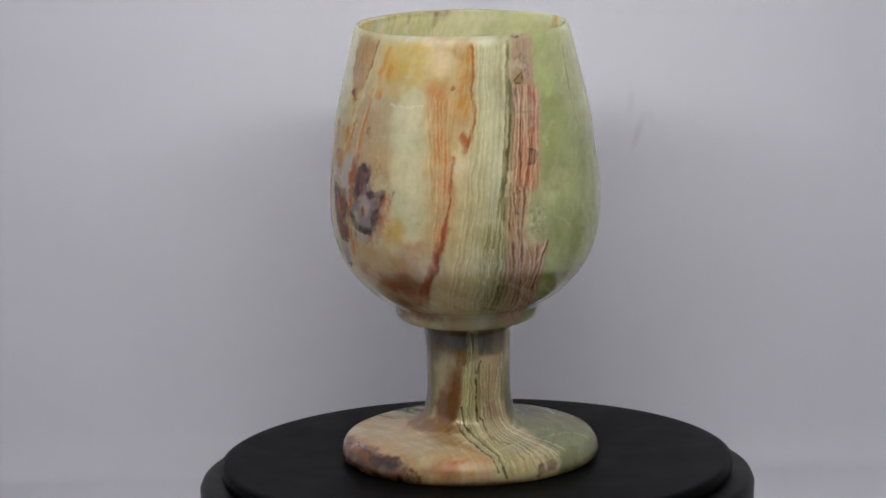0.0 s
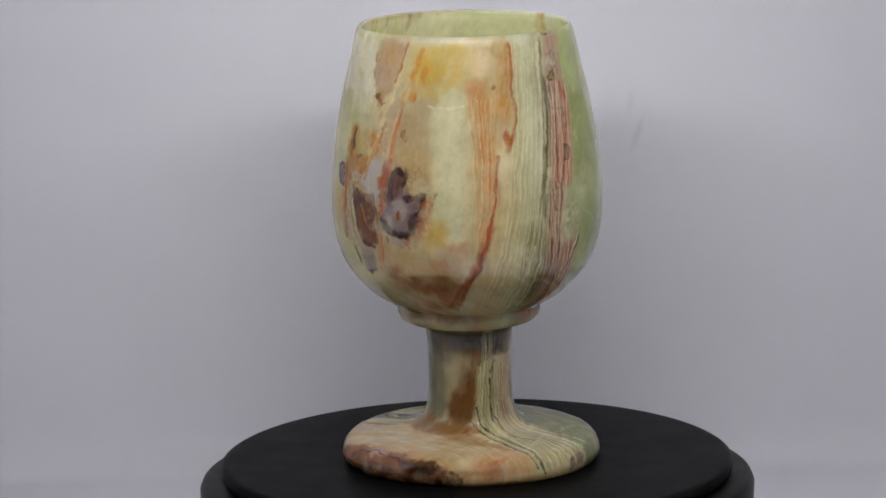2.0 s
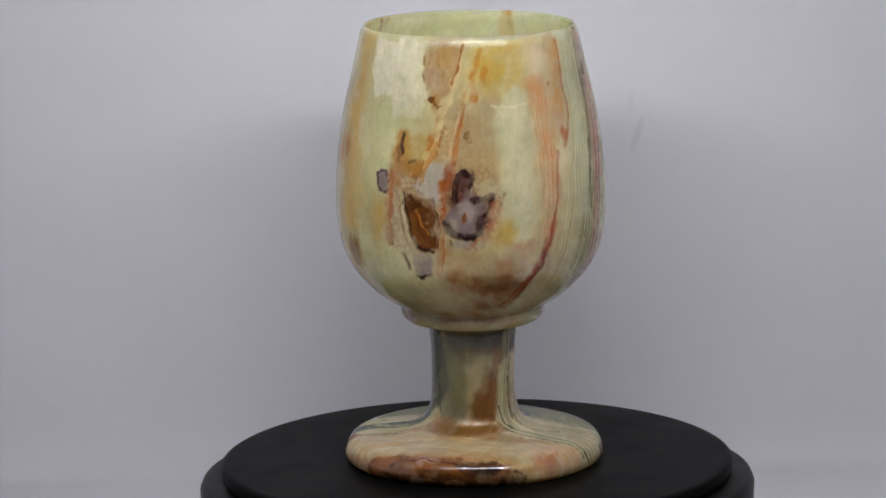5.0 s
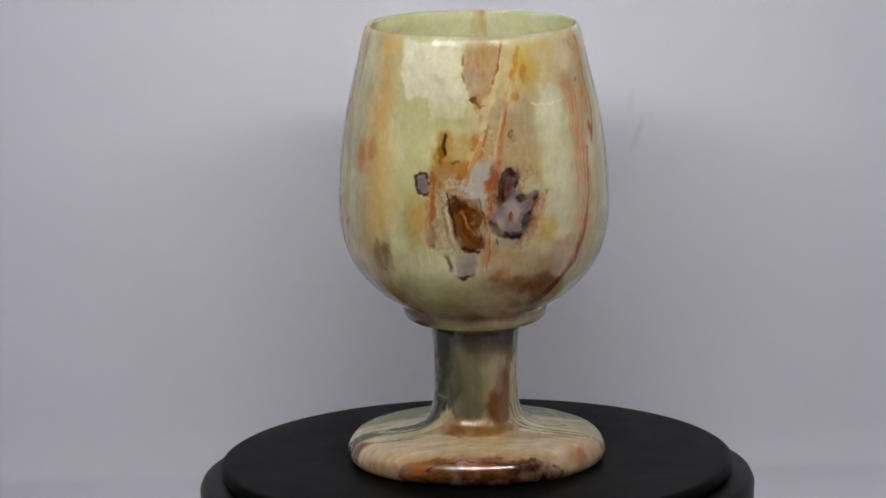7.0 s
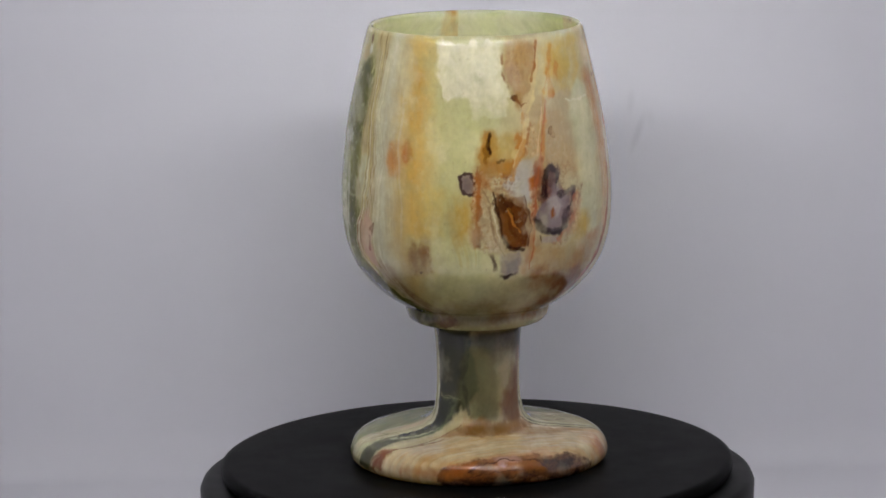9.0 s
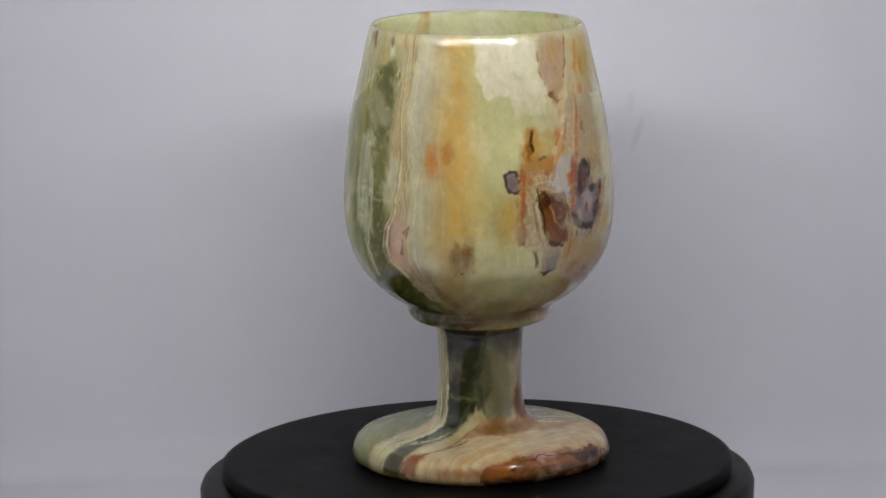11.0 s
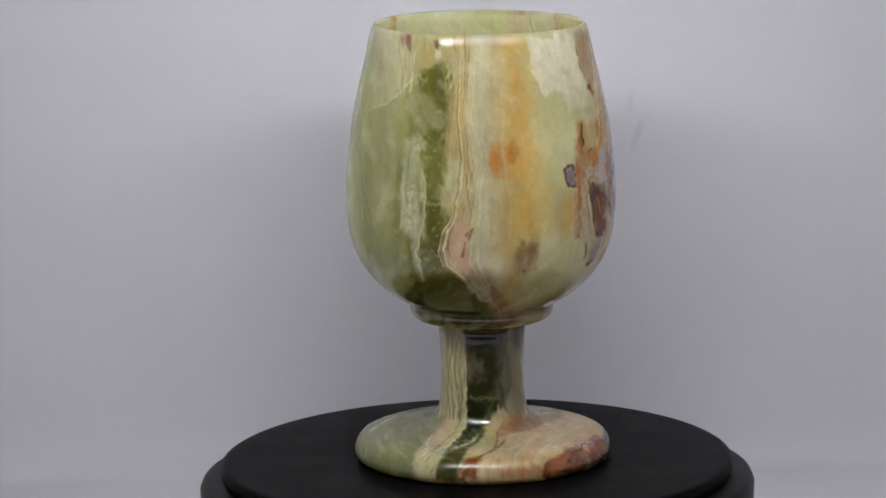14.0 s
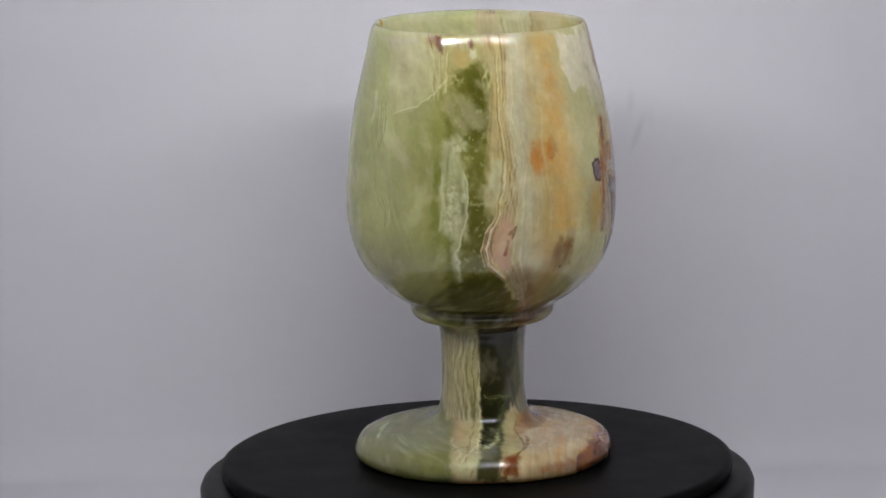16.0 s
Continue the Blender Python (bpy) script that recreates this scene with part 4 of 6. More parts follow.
    s.patch(10.2, 84.4, 4.7, 3.6, (198, 192, 190), alpha=0.7, soft=0.5)
    s.shape([(-6.4, 88.4), (-1.1, 88.8), (0.8, 85.8), (-0.6, 83.3), (-4.9, 85.1), (-7.4, 86.9)], (206, 188, 158), alpha=0.85, soft=0.6)
    s.vein([(-7.9, 88.1), (-4.9, 84.3), (-0.6, 82.1)], 1.3, (190, 150, 106), alpha=0.7)
    s.gravel(-0.6, 86.7, 5.7, 2.3, [(186, 128, 60), (218, 204, 176)], alpha=0.5, size=1)
    s.shape([(-17.3, 87.8), (-14.2, 89.0), (-10.9, 88.6), (-9.8, 85.7), (-10.7, 82.6), (-13.2, 81.8), (-15.7, 82.9), (-16.9, 85.0)], (150, 134, 132), alpha=1, soft=0.4, rough=0.9, rim=(76, 50, 48), rim_width=0.55)
    s.shape([(-15.2, 87.1), (-12.4, 87.3), (-11.7, 84.1), (-13.7, 83.0), (-15.0, 84.2)], (136, 120, 122), alpha=0.8, soft=0.6)
    s.gravel(-9.8, 85.7, 1.7, 3.9, [(214, 190, 168), (150, 96, 60)], alpha=0.8, size=0.9)
    s.gravel(-9.7, 79.6, 2.5, 6.5, [(206, 150, 96), (140, 80, 36), (220, 196, 160)], alpha=0.75, size=1)
    s.vein([(-8.4, 87.3), (-9.2, 82.7), (-9.7, 75.7)], 1.4, (176, 110, 56), alpha=0.6, rough=2)
    s.shape([(-8.3, 81.9), (-3.5, 79.2), (-0.7, 72.7), (1.9, 67.1), (-1.0, 66.3), (-6.8, 69.4), (-9.0, 74.1)], (184, 166, 140), alpha=0.9, soft=0.7)
    s.gravel(-4.2, 74.2, 4.7, 8.2, [(222, 210, 184), (164, 136, 104), (212, 194, 164)], alpha=0.6, size=1)
    s.crackle(-4.3, 72.7, 5.7, 7.2, (228, 216, 190), alpha=0.7, size=0.5, width=0.08)
    s.shape([(-3.0, 81.7), (0.4, 82.7), (2.2, 80.9), (5.2, 79.9), (9.8, 78.7), (11.7, 76.2), (10.9, 74.0), (11.6, 70.3), (10.4, 67.9), (8.0, 66.8), (5.0, 66.8), (2.7, 68.6), (1.1, 72.4), (-0.6, 76.6), (-3.9, 80.2)], (122, 64, 22), alpha=1, soft=0.4, rough=0.9, rim=(64, 32, 16), rim_width=0.5)
    s.shape([(-0.6, 82.4), (2.2, 80.9), (-0.6, 78.7), (-2.5, 80.2)], (92, 46, 16), alpha=0.9, soft=0.5)
    s.shape([(0.8, 77.4), (3.1, 78.4), (4.5, 74.3), (6.2, 71.5), (8.1, 71.2), (6.2, 68.3), (3.4, 69.3), (1.6, 73.1)], (172, 122, 66), alpha=0.8, soft=0.5)
    s.shape([(4.5, 79.0), (10.1, 78.0), (10.5, 76.2), (7.7, 74.3), (4.9, 75.6)], (112, 56, 16), alpha=0.85, soft=0.8)
    s.gravel(9.0, 70.4, 3.0, 3.3, [(110, 58, 26), (206, 164, 120), (90, 46, 22)], alpha=0.8, size=0.8)
    s.patch(8.6, 75.6, 1.2, 0.7, (210, 190, 160), alpha=0.7)
    s.vein([(-1.1, 78.2), (0.7, 72.7), (3.3, 68.0)], 1.1, (70, 36, 18), alpha=0.85, rough=0.6)
    s.shape([(-11.3, 72.8), (-8.8, 73.8), (-7.5, 71.3), (-8.7, 67.8), (-11.2, 68.0), (-12.5, 70.0)], (150, 94, 50), alpha=0.85, soft=0.9)
    s.patch(-9.3, 69.7, 1.7, 1.6, (104, 76, 66), alpha=0.7, soft=0.4)
    s.gravel(-3.3, 67.9, 5.8, 2.0, [(150, 120, 104), (216, 202, 182)], alpha=0.6, size=0.9)
    s.shape([(0.4, 66.0), (9.0, 66.3), (9.9, 63.0), (8.9, 60.0), (4.6, 59.3), (0.4, 60.7)], (164, 150, 138), alpha=0.9, soft=0.6)
    s.shape([(2.4, 63.7), (8.0, 64.1), (8.9, 61.3), (3.9, 60.3)], (140, 130, 130), alpha=0.7, soft=0.8)
    s.vein([(-3.7, 65.9), (-2.3, 63.3), (-1.7, 61.6)], 1.2, (92, 66, 54), alpha=0.8)
    s.patch(4.4, 59.8, 3.8, 0.7, (72, 54, 52), alpha=0.8, soft=0.5)
    s.band([(16.1, 91.2), (13.9, 82.0), (12.1, 71.1), (10.4, 59.6)], [(19.4, 91.1), (16.7, 81.9), (14.6, 71.1), (12.9, 59.6)], (190, 148, 112), soft=1.2, alpha=0.75, rough=1.5)
    s.gravel(14.8, 80.4, 2.3, 9.8, [(176, 104, 66), (222, 194, 166)], alpha=0.6, size=0.9)
    s.shape([(15.6, 91.2), (19.5, 92.0), (19.4, 89.6), (16.8, 85.0), (14.9, 85.1)], (160, 96, 76), alpha=0.65, soft=0.8)
    s.shape([(12.6, 86.3), (15.9, 87.5), (15.8, 84.1), (13.0, 83.3)], (180, 108, 36), alpha=0.9, soft=0.6)
    s.shape([(19.0, 79.6), (22.8, 81.0), (29.0, 81.5), (32.7, 80.5), (32.1, 76.7), (31.0, 72.8), (28.8, 70.9), (22.7, 70.8), (17.9, 71.8), (15.1, 73.6), (16.1, 76.5)], (146, 128, 130), alpha=1, soft=0.4, rough=0.8)
    s.shape([(20.4, 78.4), (26.4, 79.8), (28.8, 76.1), (26.3, 73.0), (20.3, 73.8), (17.9, 75.4)], (164, 150, 150), alpha=0.85, soft=1.2)
    s.shape([(15.1, 74.2), (17.4, 72.3), (20.8, 71.4), (25.1, 71.2), (29.6, 71.8), (30.5, 73.0), (31.6, 72.0), (29.1, 70.2), (23.9, 70.2), (18.9, 71.0), (15.6, 72.3)], (54, 30, 34), alpha=0.95, soft=0.4)
    s.shape([(22.4, 83.3), (25.9, 84.0), (29.0, 81.2), (22.8, 80.2)], (160, 146, 146), alpha=0.9, soft=0.6)
    s.shape([(21.2, 87.7), (24.5, 88.9), (27.1, 88.1), (27.0, 85.3), (24.9, 83.8), (22.0, 83.3), (20.1, 84.6)], (70, 42, 44), alpha=1, soft=0.4, rim=(56, 32, 36), rim_width=0.5)
    s.shape([(20.0, 86.5), (23.2, 89.3), (27.4, 88.6), (27.8, 85.0), (26.2, 82.0), (22.4, 80.6), (19.6, 82.2)], (92, 58, 62), alpha=0.85, soft=0.7, rough=1.4, rim=(58, 32, 38), rim_width=0.6)
    s.gravel(22.0, 84.6, 3.2, 3.6, [(150, 92, 60), (196, 164, 150)], alpha=0.6, size=0.7)
    s.shape([(17.0, 80.2), (20.5, 82.0), (23.0, 80.6), (19.6, 78.4)], (104, 72, 78), alpha=0.7, soft=0.6, rough=1.4)
    s.patch(25.0, 86.6, 1.0, 1.3, (140, 122, 124), alpha=0.7, soft=0.5)
    s.gravel(21.0, 84.1, 2.4, 3.9, [(150, 90, 56), (84, 52, 50), (196, 140, 92)], alpha=0.8, size=0.8)
    s.shape([(29.7, 81.8), (32.3, 82.0), (33.9, 83.4), (35.5, 83.0), (35.3, 80.9), (32.7, 78.8), (30.2, 79.0)], (64, 36, 40), alpha=0.95, soft=0.4)
    s.gravel(33.1, 77.4, 2.3, 3.9, [(110, 70, 66), (206, 150, 120), (150, 90, 76)], alpha=0.8, size=0.8)
    s.patch(23.4, 76.8, 1.0, 1.5, (150, 98, 38), alpha=0.95, soft=0.35)
    s.shape([(32.7, 79.8), (37.5, 81.8), (39.6, 78.6), (38.3, 74.7), (35.3, 71.0), (31.7, 69.1), (30.6, 70.8), (33.1, 74.3)], (196, 142, 100), alpha=0.75, soft=0.7)
    s.gravel(35.1, 75.0, 3.7, 5.9, [(184, 110, 72), (220, 176, 136), (150, 86, 60)], alpha=0.7, size=0.9)
    s.gravel(27.2, 68.7, 7.5, 1.5, [(96, 66, 52), (206, 184, 164), (180, 140, 110)], alpha=0.75, size=0.8)
    s.shape([(19.1, 70.0), (26.4, 70.0), (27.2, 68.4), (21.6, 68.0), (18.4, 68.7)], (176, 164, 160), alpha=0.8, soft=0.5)
    s.patch(18.2, 69.7, 0.7, 1.0, (84, 56, 36), alpha=0.85)
    s.vein([(39.6, 84.0), (39.2, 81.7), (37.4, 78.7)], 0.9, (120, 70, 50), alpha=0.8, rough=2, broken=0.25)
    s.shape([(35.7, 75.7), (44.8, 75.1), (45.0, 70.3), (39.6, 68.0), (33.0, 66.8), (33.9, 71.1)], (198, 168, 92), alpha=0.55, soft=2)
    s.patch(40.1, 71.8, 3.9, 3.3, (204, 172, 80), alpha=0.55, soft=0.6)
    s.crackle(30.3, 67.3, 15.7, 3.3, (224, 206, 160), alpha=0.5, size=0.8)
    s.shape([(13.2, 67.1), (35.7, 66.9), (49.3, 60.9), (46.4, 57.7), (16.0, 59.2)], (180, 142, 80), alpha=0.55, soft=2)
    s.patch(18.5, 59.8, 4.1, 2.0, (150, 90, 42), alpha=0.6, soft=0.6)
    s.patch(37.0, 57.6, 10.8, 2.9, (140, 80, 48), alpha=0.5, soft=0.6)
    s.gravel(-0.6, 85.1, 10.5, 4.9, [(150, 92, 40), (120, 72, 34)], alpha=0.35, size=1.2)
    s.gravel(30.2, 81.4, 10.1, 9.8, [(150, 96, 66), (112, 70, 56)], alpha=0.35, size=1)
    s.gravel(-0.8, 71.1, 11.9, 4.9, [(140, 96, 60), (176, 140, 104)], alpha=0.4, size=1)
    s.vein([(-8.7, 82.7), (-7.8, 77.3), (-9.5, 69.4)], 1.6, (150, 90, 44), alpha=0.6, rough=2.4, broken=0.2)
    s.vein([(19.4, 89.6), (17.7, 83.5), (19.0, 80.0)], 1.6, (140, 76, 50), alpha=0.6, rough=2, broken=0.2)
    s.shape([(15.6, 90.9), (19.0, 91.7), (18.3, 88.0), (15.8, 82.7), (13.7, 74.3), (14.8, 82.8)], (150, 84, 60), alpha=0.6, soft=0.8, rough=1.4)
    s.patch(24.0, 81.4, 5.3, 1.6, (120, 92, 90), alpha=0.5, soft=0.6)
    s.patch(31.5, 74.4, 2.6, 4.2, (110, 66, 58), alpha=0.55, soft=0.6)
    s.gravel(24.2, 84.8, 6.3, 5.5, [(112, 74, 66), (150, 104, 84)], alpha=0.45, size=1)
    s.vein([(2.2, 78.7), (4.4, 73.5), (7.1, 69.9)], 1.2, (84, 44, 18), alpha=0.8, rough=1.4)
    s.vein([(8.2, 77.7), (9.8, 74.3), (9.0, 69.6)], 0.9, (78, 42, 20), alpha=0.7, rough=1.8)
    # amber and olive foot of the bowl, its shade painted into the colour
    s.band([(-36.4, 50.0), (-43.4, 41.8)], [(11.1, 50.9), (16.3, 42.6)], (156, 130, 86), soft=8, alpha=0.5, end=2)
    s.band([(-84.6, 56.9), (-123.2, 43.8), (-93.7, 40.9)], [(-58.8, 58.7), (-58.4, 48.3), (-48.3, 42.5)], (92, 88, 32), soft=3, alpha=0.7, end=2)
    s.patch(-36.8, 43.1, 13.6, 1.1, (120, 84, 66), alpha=0.7, soft=0.5)
    s.patch(-64.7, 42.8, 21.8, 1.5, (88, 76, 50), alpha=0.6, soft=0.5)
    s.lines([(55.9, 89.2), (52.7, 70.8), (53.2, 57.4)], [(72.2, 88.3), (74.3, 69.3), (72.0, 56.1)], [(206, 204, 172), (160, 158, 120)], 12, 71, alpha=0.4, rough=1.3)
    # wavy growth lines between the olive and the honey
    s.fan([(-65.9, 119), (-67.4, 111.5), (-65.3, 104), (-64.2, 96.4), (-62.5, 92.5), (-66.9, 88.8), (-67.6, 84.2), (-63.9, 79.5), (-63.1, 75.6), (-67.8, 71.8), (-70.1, 67), (-68.7, 62), (-62.3, 58.5), (-56, 50.8)], [(-59.3, 118.9), (-60.7, 111.4), (-60.7, 103.9), (-59, 96.3), (-55.2, 90.8), (-59.3, 87.1), (-60.9, 84.1), (-59.2, 80.2), (-60, 74.7), (-65.4, 70.9), (-67.3, 67), (-65.3, 62.8), (-59.9, 59.3), (-52.5, 50.7)], [(220, 206, 150), (158, 130, 72), (234, 226, 196), (188, 160, 108)], 4, 91, alpha=0.75)
    s.fan([(-59.3, 118.9), (-60.7, 111.4), (-60.7, 103.9), (-59, 96.3), (-55.2, 90.8), (-59.3, 87.1), (-60.9, 84.1), (-59.2, 80.2), (-60, 74.7), (-65.4, 70.9), (-67.3, 67), (-65.3, 62.8), (-59.9, 59.3), (-52.5, 50.7)], [(-55.9, 118.8), (-57.2, 111.3), (-57.6, 103.8), (-55.8, 96.1), (-51.1, 90.6), (-52.5, 86.8), (-54.6, 83.9), (-54.3, 80), (-54, 74.5), (-53.9, 70.6), (-53.6, 66.5), (-54.2, 62.4), (-53.7, 59), (-47.8, 50.4)], [(234, 228, 206), (200, 188, 158), (226, 218, 192), (178, 168, 134)], 4, 92, alpha=0.55)
    s.fill([(-63.1, 75.5), (-58.8, 73.1), (-58.3, 69.9), (-61.1, 66.8), (-59.2, 61.8), (-61.8, 60.2), (-66.5, 62.9), (-68.3, 67), (-66.6, 71.8)], (208, 178, 158), alpha=0.8, soft=0.5)
    s.line([(-64.5, 76.4), (-68.7, 71.8), (-70.6, 67), (-69.2, 62.1), (-62.3, 58.1)], 0.45, (236, 226, 206), alpha=0.9, rough=0.6)
    s.line([(-65.6, 76.1), (-69.9, 71.5), (-71.8, 66.7), (-70.1, 61.6), (-63.2, 57.4)], 0.3, (196, 150, 128), alpha=0.8, rough=0.6)
    s.line([(-66.6, 75.8), (-70.8, 71.2), (-72.8, 66.4), (-71.1, 61.4)], 0.3, (232, 222, 196), alpha=0.8, rough=0.6)
    s.line([(-61.4, 68.8), (-62.2, 64.9)], 0.7, (146, 96, 80), alpha=0.8)
    s.line([(-60.2, 71), (-57.8, 72.8), (-59.3, 69.3)], 0.7, (120, 84, 58), alpha=0.8)
    # pale seams in the green quarter
    s.line([(-129.6, 107.5), (-128.7, 102.2), (-129.5, 95.9), (-130.4, 91.1)], 0.7, (214, 212, 172), alpha=0.8, rough=1.4)
    s.line([(-120, 105.8), (-119.6, 98.1), (-121.6, 93.1)], 0.5, (134, 142, 88), alpha=0.7, rough=1.4)
    s.line([(-122.4, 106), (-122.3, 98), (-123.9, 92.9)], 0.4, (208, 208, 166), alpha=0.7, rough=1.4)
    s.line([(-130.5, 87.2), (-125.3, 82.2), (-123.9, 76.8)], 0.4, (206, 208, 166), alpha=0.6, rough=1.6)
    s.line([(-115.8, 81.3), (-113.7, 76.8), (-115, 71.6)], 0.6, (210, 210, 170), alpha=0.7, rough=1.2)
    s.line([(-118.5, 80.3), (-116.3, 76.3), (-117.4, 71.7)], 0.4, (138, 146, 92), alpha=0.6, rough=1.2)
    s.line([(-132.4, 63.9), (-119.6, 58.8), (-109.7, 57.1)], 0.5, (204, 206, 160), alpha=0.6, rough=2)
    s.line([(-137.2, 65.1), (-132.6, 61.4), (-128.2, 59.3)], 0.5, (140, 150, 86), alpha=0.6, rough=2)
    s.fill([(-120.3, 120.3), (-102.9, 122.5), (-99.2, 117.3), (-94, 111.4), (-101.3, 106), (-113.3, 103.4)], (206, 202, 164), alpha=0.6, soft=0.9, rough=1.5)
    s.line([(-113.3, 103.2), (-101.3, 105.9), (-92.4, 109.9), (-88, 113.3)], 0.4, (222, 216, 184), alpha=0.7, rough=1.2)
    s.fan([(-100.8, 118.8), (-95.5, 111.3), (-93.4, 106.9)], [(-86.3, 119.8), (-87.3, 114.5), (-87.7, 110)], [(226, 220, 186), (150, 146, 96), (208, 202, 160)], 4, 93, alpha=0.6)
    # sand patch, its brown seams and the crack in the pale window
    s.line([(24.1, 123), (20.6, 117.9), (17.6, 112.2)], 0.8, (156, 104, 52), alpha=0.8, rough=1.6)
    s.line([(8.5, 108.3), (11.9, 106.1), (14.4, 107.2)], 0.7, (134, 86, 42), alpha=0.8, rough=1.6)
    s.line([(17.8, 109.7), (14.3, 103.8), (10.6, 96.3), (6.9, 89.6)], 0.9, (228, 208, 166), alpha=0.7, rough=1.8)
    s.line([(28.9, 117.6), (26.5, 113.1), (24, 109.5)], 0.6, (196, 140, 60), alpha=0.7, rough=1.8)
    s.line([(24.6, 107.2), (21.2, 99.8), (18.6, 92.3), (16.3, 84.7), (15, 73.9), (13.9, 61)], 0.6, (178, 104, 66), alpha=0.8, rough=1.4)
    s.line([(21.8, 105.8), (18.9, 98.4), (16.8, 92.3)], 0.4, (228, 200, 168), alpha=0.7, rough=1.4)
    s.line([(11.2, 97.1), (8.4, 91.1), (5.8, 86.5)], 0.9, (190, 134, 52), alpha=0.7, rough=2)
    s.fill([(-6, 100), (-1, 99.7), (-0.2, 91.2), (6.5, 91.1), (5.9, 87.8), (-7.3, 88.2), (-8.8, 92.7)], (196, 146, 62), alpha=0.5, soft=1.2, rough=2)
    s.line([(-3.2, 99.1), (-4.5, 96.5), (-3.8, 94)], 0.7, (70, 38, 18), alpha=0.95, rough=1.5)
    s.line([(-8.8, 89.7), (-8.7, 82), (-9.8, 74.2), (-11.3, 69.5)], 0.8, (160, 98, 48), alpha=0.6, rough=2.5)
    s.fill([(-7.3, 85.1), (0.4, 82.8), (1.4, 74.3), (4.1, 67.9), (8.5, 65.3), (3.7, 63.8), (-3.8, 71.1), (-6.7, 77.4)], (200, 182, 150), alpha=0.3, soft=0.8, rough=2)
    s.line([(-6.9, 84.3), (-4.3, 78.2), (-1.5, 70.3), (2.7, 65.4)], 0.4, (150, 124, 96), alpha=0.8, rough=2.5)
    s.line([(-4.1, 82.8), (-2.3, 76.6), (0.9, 69.5)], 0.3, (234, 224, 200), alpha=0.8, rough=2.5)
    # edges of the brown and the violet nodule
    s.fill([(-2.7, 82.8), (1.5, 81.7), (9.9, 81.5), (12.6, 76.3), (13.1, 73.2), (11.5, 67.7), (5.6, 67.2), (1.8, 71.1), (-0.4, 75.8)], (126, 72, 28), alpha=0.7, soft=0.6, rough=1.6)
    s.fill([(-2.2, 82.7), (2.9, 82.0), (5.2, 79.5), (0.5, 77.7)], (84, 44, 20), alpha=0.6, soft=0.6, rough=2)
    s.fill([(20.1, 88.8), (27.6, 88.5), (27.5, 84.5), (24.2, 82.0), (19.6, 81.5)], (104, 64, 60), alpha=0.65, soft=0.8, rough=2.2)
    s.fill([(28.4, 81.6), (35.8, 82.7), (35.5, 77.1), (32.1, 72.3), (28.7, 73.2)], (112, 70, 62), alpha=0.6, soft=0.8, rough=2.2)
    s.fill([(-10.2, 89.7), (-3.1, 88.2), (-7.3, 83.6), (-7.4, 74.3), (-10.4, 68.7), (-13.2, 71.0), (-11.1, 80.4)], (176, 120, 62), alpha=0.45, soft=1.2, rough=2.4)
    s.line([(-3.1, 83.3), (-1.8, 79.6), (0.5, 74.9), (1.8, 70.8), (4.1, 67.9), (9.9, 66.7)], 0.7, (66, 34, 18), alpha=0.85, rough=1.2)
    s.line([(10.4, 81.8), (12.2, 77.1), (13.6, 73.6), (11.8, 67.7)], 0.5, (96, 50, 22), alpha=0.8, rough=1.5)
    s.line([(3.3, 78.6), (5.6, 75), (8.4, 71.8)], 0.7, (206, 140, 66), alpha=0.7, rough=2)
    s.line([(1.5, 80.5), (5.1, 77.3), (7.4, 73.5)], 0.4, (70, 38, 18), alpha=0.7, rough=2)
    s.fill([(24.9, 84.3), (22.1, 80.4), (17.1, 79.1), (15.2, 74.8), (20.5, 72.1), (29.3, 72.5), (32, 76.1), (32.8, 80.4), (29.5, 81.6), (27.5, 84.2)], (148, 132, 138), alpha=0.6, soft=0.6, rough=1.4)
    s.fill([(21.1, 81.1), (26.3, 81.1), (28.2, 77.9), (25.5, 75.3), (20.4, 76.2)], (186, 174, 174), alpha=0.6, soft=0.8, rough=2)
    s.line([(15, 74.9), (18.9, 72.3), (24, 71.1), (29.9, 72)], 1.5, (54, 30, 36), alpha=0.9, rough=1.2)
    s.line([(19.6, 81.8), (20.6, 85.8), (21, 88.2), (24.2, 89), (27.3, 87.2), (26.5, 84.5)], 1.6, (58, 30, 38), alpha=0.9, rough=1.6)
    s.line([(27.3, 81.4), (31.2, 82.1), (35.2, 83), (34.2, 79.7), (30.4, 76.5), (29.8, 73.1)], 1.5, (64, 34, 40), alpha=0.9, rough=1.8)
    s.line([(35.1, 80.5), (34.8, 75.9), (31.5, 71.4), (25.7, 68.9)], 0.8, (176, 104, 70), alpha=0.7, rough=2.5)
    s.fill([(22, 77.3), (23.5, 78.2), (24, 75.7), (22.4, 75.1)], (150, 92, 36), alpha=0.95, soft=0.4)
    # cream growth lines, rose strip and its dark seams
    s.fan([(77, 122.8), (76.6, 113.8), (75.5, 104.8), (73.6, 97.3), (72.4, 89.7), (70.7, 82.1), (69, 72.8), (66.2, 63.1), (59.6, 49)], [(94.3, 122.3), (92.1, 113.3), (90.2, 104.4), (88.4, 96.9), (86.7, 89.3), (85.7, 81.7), (84.5, 72.4), (81.8, 62.7), (78.4, 47.8)], [(234, 228, 206), (172, 164, 128), (226, 218, 190), (148, 144, 110), (214, 206, 176)], 8, 94, alpha=0.5)
